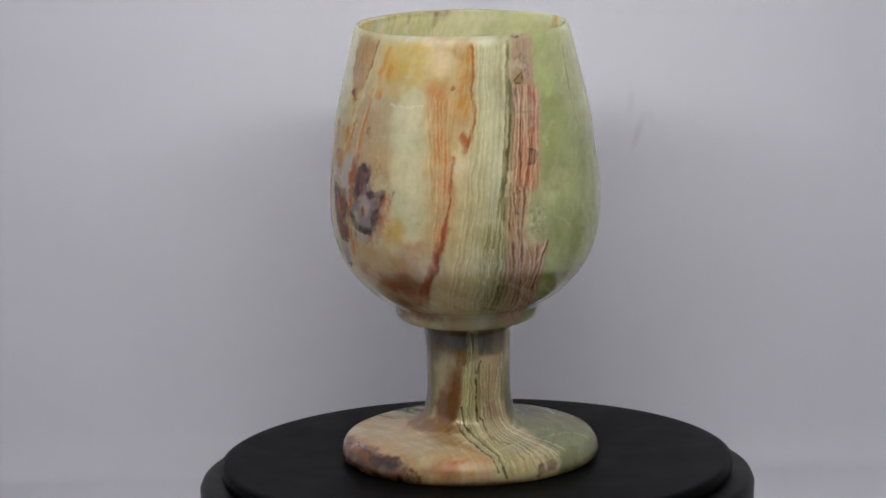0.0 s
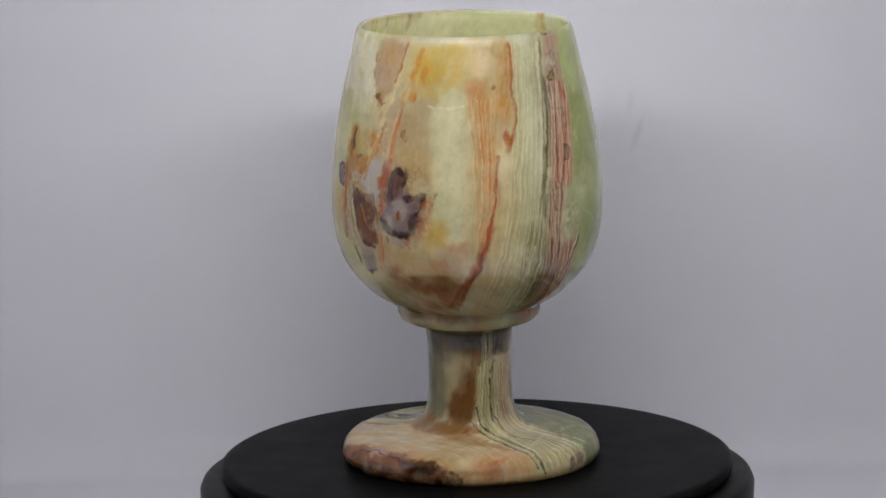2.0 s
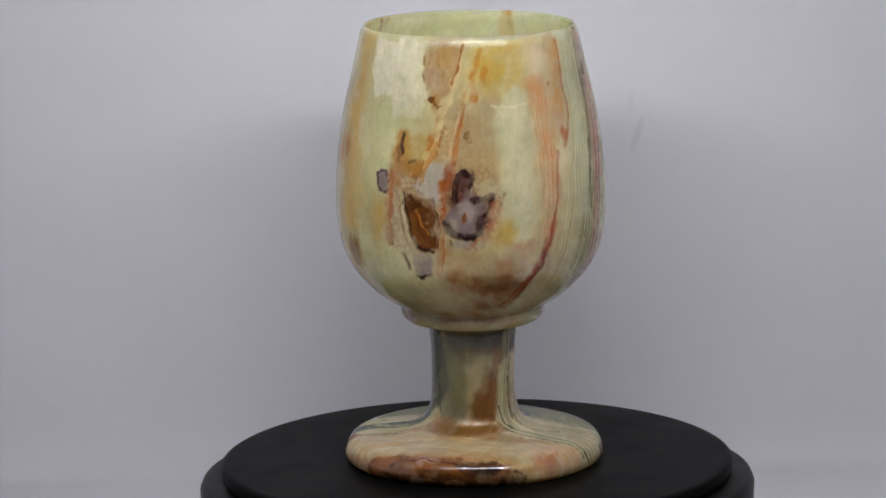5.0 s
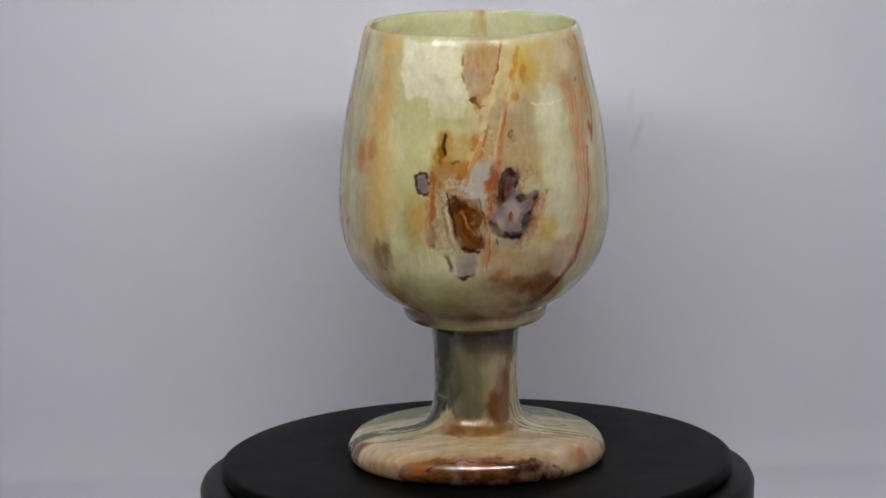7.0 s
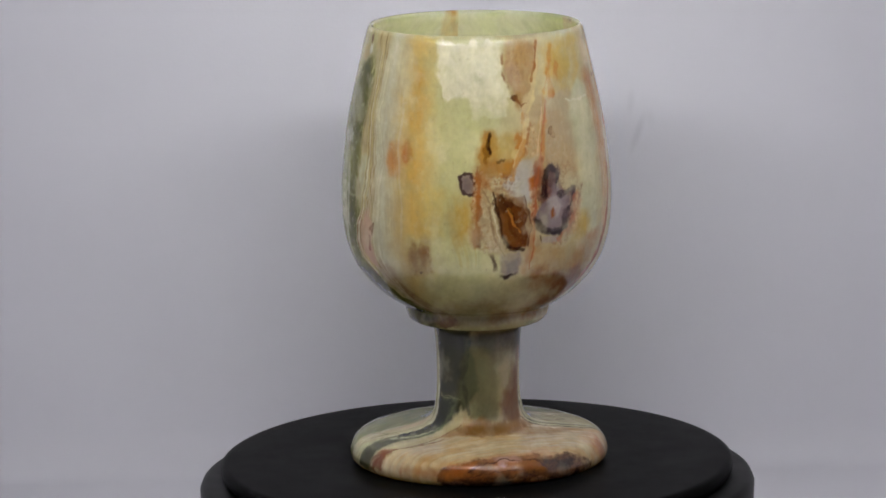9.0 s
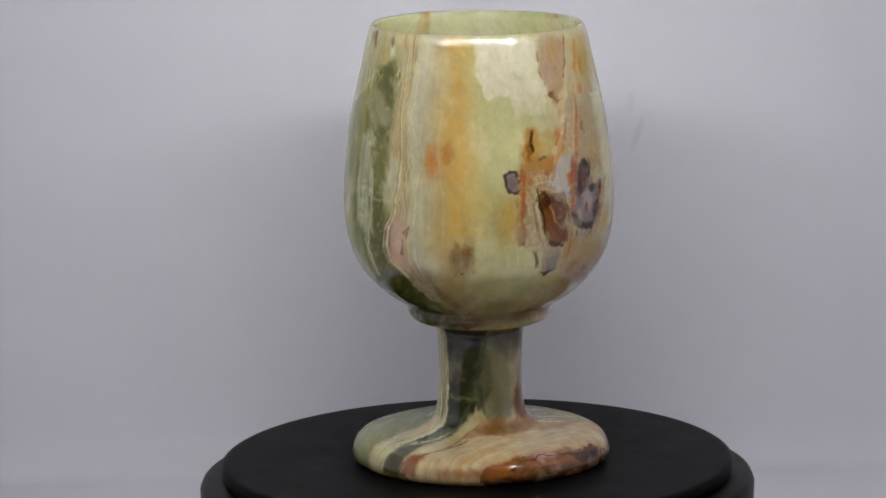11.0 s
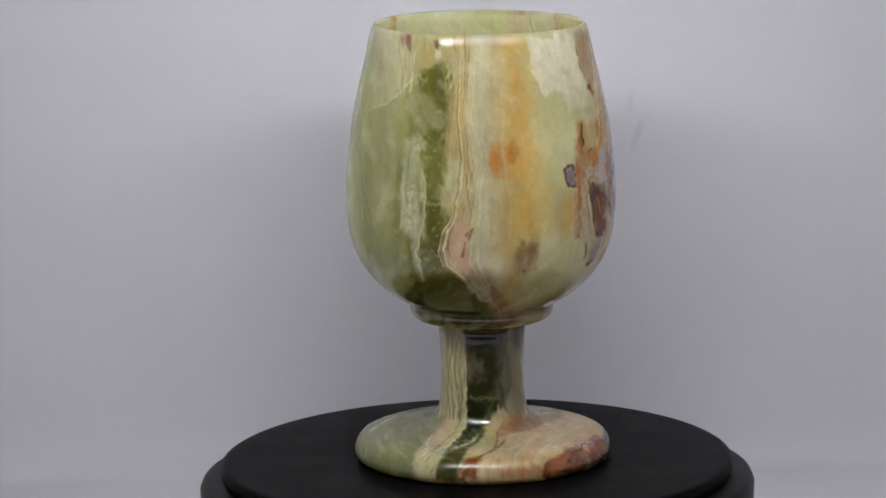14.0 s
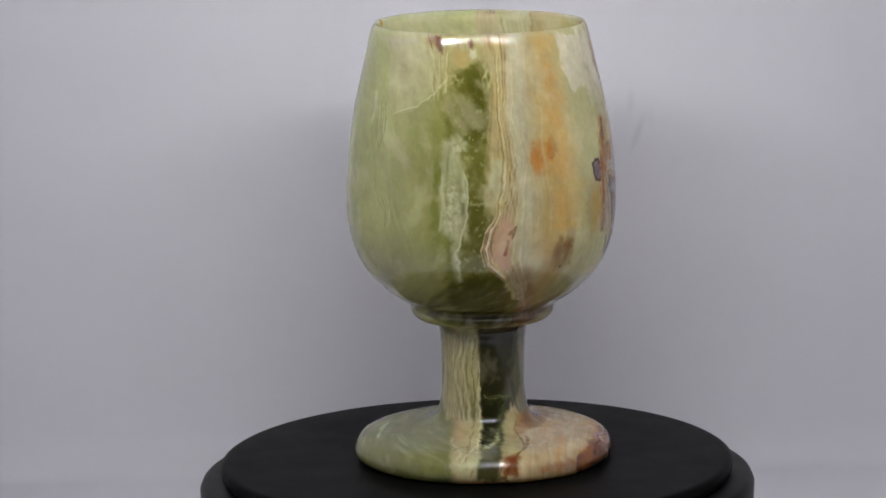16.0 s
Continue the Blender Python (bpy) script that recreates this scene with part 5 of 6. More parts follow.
    s.fan([(94.1, 111.7), (94.3, 104.2), (92.5, 96.7), (90.1, 87.6), (90.5, 78.4), (92.9, 68.8), (92.5, 57), (95.4, 46.5)], [(109.2, 110.2), (106.4, 103.5), (104.6, 96), (103.4, 88.4), (97.6, 79.5), (96, 68.6), (97.9, 56.7), (106.9, 44.9)], [(118, 72, 62), (226, 196, 172), (170, 108, 92), (238, 216, 194), (98, 62, 52)], 7, 95, alpha=0.65)
    s.fan([(96.4, 69.3), (100.2, 62.5), (100.4, 54.7), (106.3, 46.2)], [(108.3, 68.4), (106, 61.2), (105.1, 53.9), (117.7, 45)], [(232, 212, 188), (116, 76, 64), (204, 168, 142)], 4, 96, alpha=0.75)
    s.fan([(86.7, 81.6), (85.5, 73.9), (84.6, 65.9), (82.8, 48.8)], [(92.1, 81.4), (90.6, 73.7), (90.9, 65.6), (94.6, 47)], [(104, 96, 58), (214, 204, 166), (70, 58, 38), (190, 174, 136)], 4, 97, alpha=0.75)
    s.line([(95.2, 122.3), (92.1, 110.3), (89.3, 98.4), (87.7, 89.3), (85.1, 78.6), (82.6, 67.7)], 0.5, (128, 122, 86), alpha=0.75, rough=1)
    # milky ground between the rust streaks
    s.fill([(54.8, 120.6), (63.4, 122.1), (69.1, 118.4), (66.3, 114.7), (58.6, 114.6)], (226, 204, 174), alpha=0.6, soft=1.2, rough=2)
    s.fill([(39, 105.9), (51.8, 106.6), (54.4, 95.8), (52.9, 83.5), (41.3, 80), (38.2, 89.1)], (220, 212, 182), alpha=0.6, soft=2.2, rough=2)
    s.fill([(66.3, 95.9), (73.4, 92), (69.5, 80.6), (64.8, 77.5), (66.1, 86.7)], (224, 214, 186), alpha=0.5, soft=1.6, rough=2)
    s.fan([(53.6, 107.8), (55.4, 95.8), (57.1, 82.1), (56.1, 69.5)], [(66.3, 107.9), (65.3, 95.9), (64.2, 82.1), (60.5, 69.6)], [(232, 216, 188), (190, 116, 66), (224, 196, 158), (204, 148, 96)], 6, 98, alpha=0.5)
    s.line([(67, 92.8), (65.4, 85.2), (64.1, 77.5), (60.8, 68), (55.1, 59.5), (42.8, 49.5)], 0.8, (166, 80, 50), alpha=0.8, rough=1.2)
    s.line([(36.4, 106.6), (44.9, 105.8), (52.7, 106.6)], 0.35, (236, 228, 206), alpha=0.7, rough=2)
    s.fill([(32, 56.5), (47.3, 58.4), (56.4, 56.9), (48.3, 49.8), (27.4, 47.5)], (150, 88, 50), alpha=0.5, soft=1.4, rough=2)
    # hairlines and flecks
    s.crackle(45.3, 97.3, 41.5, 48.9, (222, 212, 186), alpha=0.3, size=1.4, width=0.035)
    s.crackle(-40.9, 89.3, 39.7, 48.9, (220, 214, 186), alpha=0.3, size=1.3, width=0.035)
    s.speckle((112, 78, 50), 0.15, 0.66, 1.3, -60, 75, 48, 122)
    s.speckle((226, 218, 196), 0.15, 0.62, 1.8, -60, 75, 48, 122)
    # lip, inner bands
    s.patch(-176.5, 119.0, 5.0, 9.0, (206, 160, 84), alpha=0.75, soft=0.4)
    s.vein([(-180.0, 105.0), (-177.5, 125.0)], 2.0, (188, 140, 58), alpha=0.8)
    # the hollow is painted paler than the outside, for light passing through its wall
    outer = np.interp(z, [h for q, h in BOWL], [q for q, h in BOWL])
    s.mix(smooth(1.2, 2.0, outer - r) * 0.5, (236, 234, 198))
    s.clouds()
    return s.rgb


def pedestal_paint(phi, z, r):
    """Charted by longitude and by length along the outline from the underside. The layers cut flat through foot and stem: k runs across them, from the rust side to the green one."""
    q = np.array(FOOT[2:] + STEM[1:], float)
    length = np.concatenate([[0], np.cumsum(np.hypot(*np.diff(q, axis=0).T))])
    v = np.interp(z, q[:, 1] + np.arange(len(q)) * 1e-6, length)
    s = Stone(phi, v, r, ((phi + 180) % 360 - 180) * r / 37, v)
    a = np.radians(s.phi)
    f, g = r * np.cos(a), r * np.sin(a)
    n1, n2 = Noise2(11), Noise2(12)
    across = -0.978 * f - 0.208 * g
    along = -0.208 * f + 0.978 * g
    warp = 1.7 * n1(along * 6, across + 40, 6, 20, 1) + 0.25 * n2(along * 6, across + 9, 20, 6, 2)
    k = across + warp + 0.0025 * along * along
    s.rgb[:] = lin(204, 186, 154)
    rnd = np.random.RandomState(5)
    for i in range(46):
        at, w = -38 + i * 0.95 + rnd.rand() * 0.5, 0.15 + 0.5 * rnd.rand()
        c = [(206, 166, 118), (222, 208, 182), (182, 150, 112), (214, 190, 150), (202, 154, 120), (176, 168, 138)][i % 6]
        fade = smooth(-0.5, 0.5, n2(along * 6 + 50 * i, k + 5, 8, 20, 2) + 0.15)
        s.mix(smooth(at - w - 0.3, at, k) * (1 - smooth(at, at + w + 0.3, k)) * fade * 0.5, c)
    s.mix(smooth(0.0, 0.6, n1(along * 4, k * 2, 8, 7, 4)) * (k < -8) * 0.5, (204, 166, 112))
    s.mix(smooth(0.1, 0.6, n2(along * 4, k * 2, 8, 7, 4)) * (k < -8) * 0.6, (224, 208, 180))
    s.mix(smooth(6, 10, k) * 1.0, (142, 142, 104))
    s.mix(smooth(0.0, 0.6, n2(along * 6 + 9, across * 2, 8, 10, 4)) * smooth(7, 10, k) * 0.35, (168, 170, 134))
    s.mix(smooth(0.1, 0.6, n1(along * 6 + 80, across * 2, 8, 10, 3)) * smooth(7, 10, k) * 0.5, (124, 136, 96))
    s.mix(smooth(15, 20, z) * (1 - smooth(4, 8, k)) * 0.8, (136, 124, 92))
    # agate at the rim
    reach = np.hypot((s.phi - 10 + s.wu * 4.0) / 36, (np.hypot(r - 36.5, z - 2.8) + s.wv * 0.9) / 6.0)
    inside = 1 - smooth(0.82, 1.08, reach)
    s.mix((1 - smooth(0.95, 1.45, reach)) * 0.6, (178, 138, 86))
    s.mix(inside * 0.95, (88, 52, 28))
    swirl = n1(s.phi + 14 * n2(s.phi, r - z, 24, 6, 2), (r - z) * 1.2 + 2.5 * n2(s.phi + 50, r + z, 20, 8, 2), 30, 3.4, 3)
    s.mix(inside * smooth(0.0, 0.6, swirl) * 0.75 * smooth(-20, 5, s.phi), (54, 32, 26))
    s.mix(inside * smooth(0.0, 0.7, -swirl) * 0.7, (128, 82, 44))
    s.mix(inside * smooth(0.15, 0.6, n2(s.phi + 90, r + z, 24, 4, 3)) * 0.5, (164, 124, 96))
    ring = np.abs(((swirl * 5 + 0.6 * n2(s.phi, s.z, 40, 5, 2)) % 1) - 0.5)
    s.mix(inside * (1 - smooth(0.05, 0.16, ring)) * 0.75, (58, 30, 24))
    s.mix((1 - smooth(0.03, 0.1, np.abs(reach - 0.98))) * 0.75 * smooth(-0.3, 0.3, s.grain + s.cloud + 0.2), (84, 46, 26))
    # green half of the foot: clouds and pale flakes
    s.line([(97, 19), (120, 21.1), (143, 17.7), (146, 11.2)], 1.2, (178, 186, 150), alpha=0.4, rough=2)
    s.line([(100, 14), (117, 13.3), (141, 8.2)], 1.5, (120, 132, 96), alpha=0.4, rough=2)
    s.line([(-171, 18.9), (-152, 16.7), (-141, 14.1), (-147, 16.2)], 0.7, (200, 206, 170), alpha=0.7, rough=1.5)
    s.line([(-159, 10.8), (-144, 19.8), (-117, 24.3)], 1.6, (122, 134, 100), alpha=0.4, rough=2)
    s.fill([(-110, 16.3), (-102, 24.9), (-89, 15.1), (-89, 6.7), (-109, 5.1), (-115, 6.5)], (134, 136, 74), alpha=0.5, soft=2)
    # dark olive wedge of the stem and its run onto the foot
    s.fill([(-86, 61.8), (-16, 61.8), (-21, 56.1), (-17, 49.4), (-11, 42.7), (-26, 38.2), (-43, 34.3), (-56, 26.9), (-62, 22.2), (-75, 28.3), (-75, 33.8), (-77, 38.7), (-80, 45.9), (-80, 54.1)], (66, 62, 34), soft=0.8, rough=1.6)
    s.fill([(-75, 61.8), (-26, 61.8), (-13, 49.6), (-23, 40.2), (-49, 33.6), (-63, 19.4), (-66, 6.6), (-74, 6.7), (-76, 19.7), (-76, 34.8), (-79, 42.8), (-76, 51)], (66, 62, 32), soft=0.8, rough=1.6)
    s.fill([(-59, 59.9), (-25, 60.4), (-22, 51.5), (-10, 47), (-11, 42.6), (-25, 39.3), (-44, 34.5), (-56, 29.7), (-68, 34.8), (-68, 42.2), (-73, 50.2)], (64, 62, 36), soft=0.8, rough=1.6)
    s.line([(-71, 40.4), (-54, 41), (-34, 40.2)], 0.35, (150, 146, 110), alpha=0.7)
    s.line([(-72, 41.2), (-63, 40.2), (-43, 40.5)], 0.35, (150, 146, 110), alpha=0.7)
    s.line([(-71, 28.3), (-66, 31.1), (-64, 27.3), (-68, 21.4)], 0.35, (120, 124, 92), alpha=0.7)
    s.fill([(-65, 40.7), (-34, 40.8), (-46, 35.7), (-59, 31.4)], (112, 120, 82), alpha=0.55, soft=1, rough=2)
    s.fill([(-76, 9), (-62, 16.7), (-61, 26.5), (-55, 32.8), (-43, 33.6), (-46, 25.7), (-52, 16.2), (-65, 8.9), (-77, 5.8)], (110, 120, 84), alpha=0.85, soft=0.7)
    # cream crystalline seam beside it
    s.fill([(-105, 61.8), (-81, 61.8), (-79, 50.8), (-82, 40.9), (-75, 33.8), (-75, 28.3), (-82, 20.6), (-69, 14.7), (-72, 9.5), (-75, 5.6), (-84, 6), (-88, 9.2), (-85, 14.8), (-83, 25.4), (-94, 33.1), (-123, 39.3), (-110, 49.7)], (204, 198, 162), alpha=0.85, soft=0.8, rough=1.6)
    s.fill([(-140, 57.8), (-78, 59.3), (-79, 49.4), (-78, 34.8), (-74, 26.3), (-75, 6.7), (-84, 6.6), (-88, 12), (-93, 21.2), (-83, 28.8), (-94, 35.5), (-123, 33.4), (-149, 39.3), (-142, 47.8)], (204, 194, 158), alpha=0.8, soft=0.9, rough=1.6)
    s.fan([(-131, 58.2), (-134, 48.1), (-130, 34.3)], [(-78, 59.3), (-79, 49.4), (-78, 34)], [(150, 140, 100), (220, 212, 178), (128, 124, 82)], 7, 81, alpha=0.6)
    s.fan([(-107, 56.4), (-120, 46), (-98, 33.8)], [(-77, 57.5), (-78, 47.6), (-76, 34.6)], [(156, 150, 104), (222, 216, 180), (116, 120, 76)], 5, 82, alpha=0.7)
    s.line([(-83, 57.3), (-87, 50.6), (-85, 42.5), (-85, 35.2)], 0.5, (112, 120, 72), alpha=0.7, rough=1.5)
    s.line([(-79, 51), (-76, 47.7), (-79, 41.2), (-77, 31.1), (-76, 12.4)], 0.45, (226, 222, 192), alpha=0.8, rough=1.5)
    s.line([(-86, 41.2), (-84, 34.8), (-83, 26.2), (-80, 8.5)], 0.5, (150, 146, 104), alpha=0.8, rough=2)
    s.line([(-98, 25.4), (-85, 15.4), (-83, 7.7)], 0.5, (228, 224, 196), alpha=0.8, rough=2.5)
    s.line([(-92, 15.6), (-81, 19.6), (-75, 15.6)], 0.4, (120, 112, 76), alpha=0.7, rough=2.5)
    s.line([(-83, 9.3), (-80, 14.9), (-75, 23.9)], 0.5, (232, 228, 200), alpha=0.8, rough=1.5)
    s.line([(-78, 6.5), (-75, 11.4), (-72, 20.8)], 0.5, (150, 146, 104), alpha=0.7, rough=1.5)
    s.fill([(-80, 10.6), (-73, 18), (-69, 26.3), (-67, 32), (-58, 31), (-61, 23.4), (-66, 14.1), (-76, 9), (-87, 7.4)], (206, 206, 170), alpha=0.85, soft=0.7)
    s.fill([(-77, 9.9), (-61, 19.1), (-52, 28.2), (-47, 32.4), (-36, 31.3), (-41, 24.2), (-50, 15.3), (-72, 7.5)], (200, 200, 164), alpha=0.6, soft=0.7)
    s.fill([(-75, 39.6), (-49, 40.1), (-56, 33.8), (-69, 19.6), (-75, 22), (-74, 34)], (52, 54, 32), alpha=0.8, soft=0.6, rough=1.6)
    s.fill([(-68, 39.3), (-43, 39.1), (-56, 34.7), (-71, 29.5), (-71, 34.8)], (54, 56, 32), alpha=0.75, soft=0.7, rough=1.6)
    s.fill([(-74, 12.2), (-68, 19), (-58, 25.6), (-58, 17.9), (-62, 9.8), (-63, 5.2), (-72, 4.2), (-75, 6.3)], (88, 90, 54), alpha=0.9, soft=0.8, rough=1.5)
    s.fill([(-74, 17.6), (-63, 18), (-65, 5.6), (-75, 5.7)], (90, 88, 52), alpha=0.7, soft=0.8)
    # pale seam, then the rust line that bounds the cream half
    s.fill([(-18, 39.3), (1, 36.2), (-23, 32.9), (-42, 28.3), (-54, 16.2), (-58, 7.9), (-60, 5.4), (-63, 5.2), (-62, 9.3), (-58, 17.9), (-49, 28.9), (-35, 34.8)], (206, 194, 152), alpha=0.9, soft=0.7, rough=1.3)
    s.fill([(-32, 38.1), (-23, 34.5), (-47, 27), (-57, 14.8), (-59, 5.8), (-66, 6.1), (-63, 17.2), (-52, 31.8)], (208, 196, 158), alpha=0.85, soft=0.8, rough=1.4)
    s.fill([(-13, 39.8), (-7, 36.9), (-24, 34), (-42, 26.2), (-47, 17.2), (-55, 10.9), (-63, 7.2), (-63, 9.9), (-54, 17.4), (-52, 29.1), (-40, 34.7)], (198, 184, 142), alpha=0.8, soft=0.7)
    s.line([(-63, 5.5), (-62, 8.8), (-56, 13.2), (-48, 17.7), (-38, 25.1)], 0.8, (128, 84, 48), alpha=0.85, rough=1.3)
    s.line([(-62, 4.4), (-66, 6.7), (-64, 9.4), (-57, 12.1), (-48, 18.9), (-41, 29), (-31, 33.2)], 0.6, (132, 88, 56), alpha=0.75, rough=1.2)
    s.fill([(-63, 12.6), (-56, 13.5), (-58, 5.8), (-64, 5.7)], (142, 84, 48), alpha=0.85, soft=0.8, rough=1.6)
    s.fill([(-27, 35.5), (-2, 35.7), (-16, 29.2), (-38, 26.8), (-49, 25)], (164, 112, 56), alpha=0.65, soft=1.2, rough=1.6)
    s.fill([(-23, 32.9), (1, 35.1), (6, 32.1), (-21, 29), (-38, 27.1)], (164, 114, 58), alpha=0.6, soft=1.2, rough=1.5)
    # grey-beige front of the stem with its rust tongue
    s.fill([(-16, 60), (23, 59.4), (37, 50.6), (40, 37.5), (6, 34.9), (-7, 36.9), (3, 43.3), (-6, 49.9)], (160, 146, 116), alpha=0.6, soft=1.4, rough=2)
    s.fill([(11, 43.5), (34, 44.9), (31, 35.3), (16, 33.5), (6, 36.2)], (172, 156, 122), alpha=0.5, soft=1.2, rough=2)
    s.fill([(-24, 58.3), (20, 59.8), (17, 41.6), (13, 34.7), (-13, 34.4), (-40, 41.1)], (124, 122, 94), alpha=0.75, soft=1.5, rough=2)
    s.line([(-21, 56.8), (-32, 46.4), (-21, 37)], 1, (72, 72, 58), alpha=0.6, rough=1.5)
    s.fill([(16, 59.8), (53, 60), (48, 50), (22, 38.4), (10, 41.4)], (168, 154, 124), alpha=0.6, soft=1.5, rough=2)
    # brown top of the stem, with the bowl's shade painted into it
    s.fill([(51, 61.8), (106, 61.8), (103, 53.4), (76, 51.4), (54, 53.9)], (82, 68, 44), alpha=0.75, soft=1.4, rough=2)
    s.fill([(20, 61.8), (73, 61.8), (67, 54.6), (51, 51.9), (29, 55.7)], (86, 70, 46), alpha=0.5, soft=1.6, rough=2)
    s.fill([(-13, 61.8), (56, 60), (65, 55.1), (20, 50.8), (-7, 53.2)], (86, 72, 46), alpha=0.6, soft=1.6, rough=2)
    s.fill([(54, 53.7), (74, 55.1), (69, 49.8), (62, 43.3), (55, 35.2), (51, 29.5), (33, 33.4), (22, 38.4), (45, 44.4), (55, 48.5)], (126, 88, 50), alpha=0.75, soft=0.8, rough=1.6)
    s.fill([(54, 52.9), (68, 54.3), (63, 44.9), (57, 35.6), (46, 33.4), (24, 33.6), (18, 38.1), (30, 43.4), (49, 48)], (128, 92, 54), alpha=0.7, soft=0.9, rough=1.6)
    s.line([(59, 53.9), (53, 48.1), (48, 41.5), (39, 34.1)], 1, (104, 62, 32), alpha=0.6, rough=2)
    s.line([(57, 51.5), (51, 43.4), (30, 36.2)], 0.9, (104, 62, 34), alpha=0.55, rough=2)
    s.fill([(57, 55.4), (73, 53.8), (65, 42.3), (54, 34.6), (33, 33.2), (26, 36.1), (40, 43.1), (57, 47.5)], (130, 96, 56), alpha=0.5, soft=1, rough=1.6)
    s.fill([(43, 50.4), (69, 49.3), (49, 34.6), (25, 33.4), (34, 40.9)], (134, 94, 56), alpha=0.5, soft=1, rough=1.6)
    s.fill([(-27, 28.5), (-7, 35.6), (6, 33.8), (31, 33.9), (45, 30.6), (34, 29.5), (-10, 29.1)], (140, 106, 54), alpha=0.65, soft=1, rough=1.6)
    s.fill([(-39, 31), (-9, 35), (13, 33.1), (36, 32.1), (22, 28.7), (-24, 29.2)], (144, 106, 52), alpha=0.55, soft=1, rough=1.6)
    s.fill([(-27, 30.3), (20, 33.9), (60, 33.3), (69, 29.2), (29, 31.4), (-7, 27.8)], (146, 108, 58), alpha=0.6, soft=1, rough=1.6)
    s.fill([(-3, 29.5), (43, 33), (63, 27.6), (77, 16.9), (60, 21.3), (25, 28.3)], (150, 110, 62), alpha=0.55, soft=1.2, rough=1.6)
    # crystalline column and the dark seams that sweep onto the foot
    s.fill([(88, 52.6), (120, 52.3), (116, 40.7), (119, 34.9), (110, 27.2), (92, 24.4), (90, 31.3), (86, 35.9), (86, 43.1)], (190, 172, 140), alpha=0.9, soft=0.8, rough=1.3)
    s.fill([(65, 49.8), (85, 51.3), (79, 41.6), (82, 34.8), (88, 20.2), (88, 10.4), (88, 5.5), (80, 5.9), (83, 9.8), (78, 21.1), (66, 30.7), (58, 36), (60, 41.7)], (196, 188, 148), alpha=0.85, soft=0.7)
    s.fill([(91, 33), (110, 27.2), (112, 16.4), (116, 8.6), (113, 4.5), (88, 5.8), (87, 11.4), (87, 22.6)], (190, 180, 144), alpha=0.85, soft=1)
    s.fan([(125, 52.6), (118, 40.6), (120, 33), (120, 25.2), (121, 10.6)], [(86, 35.9), (86, 34.2), (88, 28.7), (87, 16.1), (89, 6.3)], [(226, 220, 188), (124, 118, 84), (212, 200, 164), (150, 136, 102)], 9, 83, alpha=0.75)
    s.fan([(70, 61.8), (69, 51.5), (61, 41.7), (55, 34.4), (72, 26.4), (82, 12.5)], [(85, 61.8), (85, 51.3), (78, 41.6), (76, 34.4), (85, 25.8), (88, 7.5)], [(64, 62, 42), (222, 214, 178), (100, 96, 64), (206, 196, 156)], 6, 84, alpha=0.85)
    s.line([(61, 38.1), (65, 33.6), (78, 27.4), (84, 16.4), (86, 9.8), (87, 6.2)], 0.55, (50, 52, 34), alpha=0.9, rough=0.8)
    s.line([(54, 34.4), (64, 30.7), (75, 22.6), (81, 13.6), (84, 8)], 0.5, (74, 68, 46), alpha=0.85, rough=0.8)
    s.line([(77, 35.5), (83, 30.4), (86, 18.1), (87, 10.8)], 0.5, (228, 222, 190), alpha=0.9, rough=0.8)
    s.line([(77, 59.8), (79, 55.5), (76, 51.4)], 0.45, (46, 38, 30), alpha=0.8, rough=1.2)
    s.line([(91, 59.6), (93, 55.3), (90, 52.9)], 0.7, (60, 50, 40), alpha=0.7, rough=1.2)
    s.line([(89, 51.3), (83, 48.1)], 0.55, (36, 28, 22), alpha=0.95, rough=1)
    s.line([(81, 46.1), (81, 40.8)], 0.6, (34, 26, 20), alpha=0.95, rough=1)
    s.line([(82, 39.3), (84, 34.3)], 0.6, (40, 32, 24), alpha=0.9, rough=1.5)
    s.line([(87, 35.4), (89, 31), (90, 25.4), (97, 20.9)], 0.5, (60, 52, 38), alpha=0.8, rough=1.2)
    s.line([(113, 34.2), (113, 28.5), (113, 17.7), (115, 10.4)], 0.5, (228, 222, 192), alpha=0.8, rough=1)
    s.line([(105, 26.2), (106, 14.5), (110, 8.8)], 0.4, (128, 118, 88), alpha=0.8, rough=1)
    s.fill([(98, 39.6), (113, 39.8), (113, 35.1), (98, 34.4)], (168, 128, 112), alpha=0.7, soft=0.8, rough=2)
    s.fill([(96, 47.8), (113, 48.1), (112, 42.5), (99, 42.9)], (176, 150, 124), alpha=0.6, soft=0.8, rough=2)
    s.fill([(132, 49.9), (148, 49.1), (146, 36), (139, 29.1), (122, 28.8), (127, 34.5), (128, 40.2)], (112, 118, 76), alpha=0.7, soft=0.8, rough=1)
    s.fan([(67, 51.3), (67, 43.2), (69, 35.8), (80, 27.3), (82, 9.6)], [(109, 49.9), (107, 41.8), (107, 34.3), (108, 26.6), (107, 10.8)], [(220, 214, 180), (112, 108, 76), (206, 198, 160), (140, 130, 98)], 8, 85, alpha=0.55)
    # warm streaks, pink stains and rim nodules of the cream half
    s.fill([(56, 15), (71, 16.4), (81, 10.8), (81, 6.2), (61, 6.1), (53, 9.1)], (200, 150, 110), alpha=0.35, soft=2, rough=2)
    s.fill([(61, 10.1), (66, 10.7), (67, 6.2), (62, 6.1)], (150, 72, 44), alpha=0.4, soft=1, rough=2)
    s.fill([(56, 10.9), (68, 11), (69, 7.1), (58, 6.3)], (158, 96, 62), alpha=0.4, soft=1.2, rough=2)
    s.fill([(-15, 9.5), (0, 15.6), (26, 16.8), (29, 12.7), (12, 10), (-4, 7.9)], (196, 146, 112), alpha=0.4, soft=1.5, rough=2)
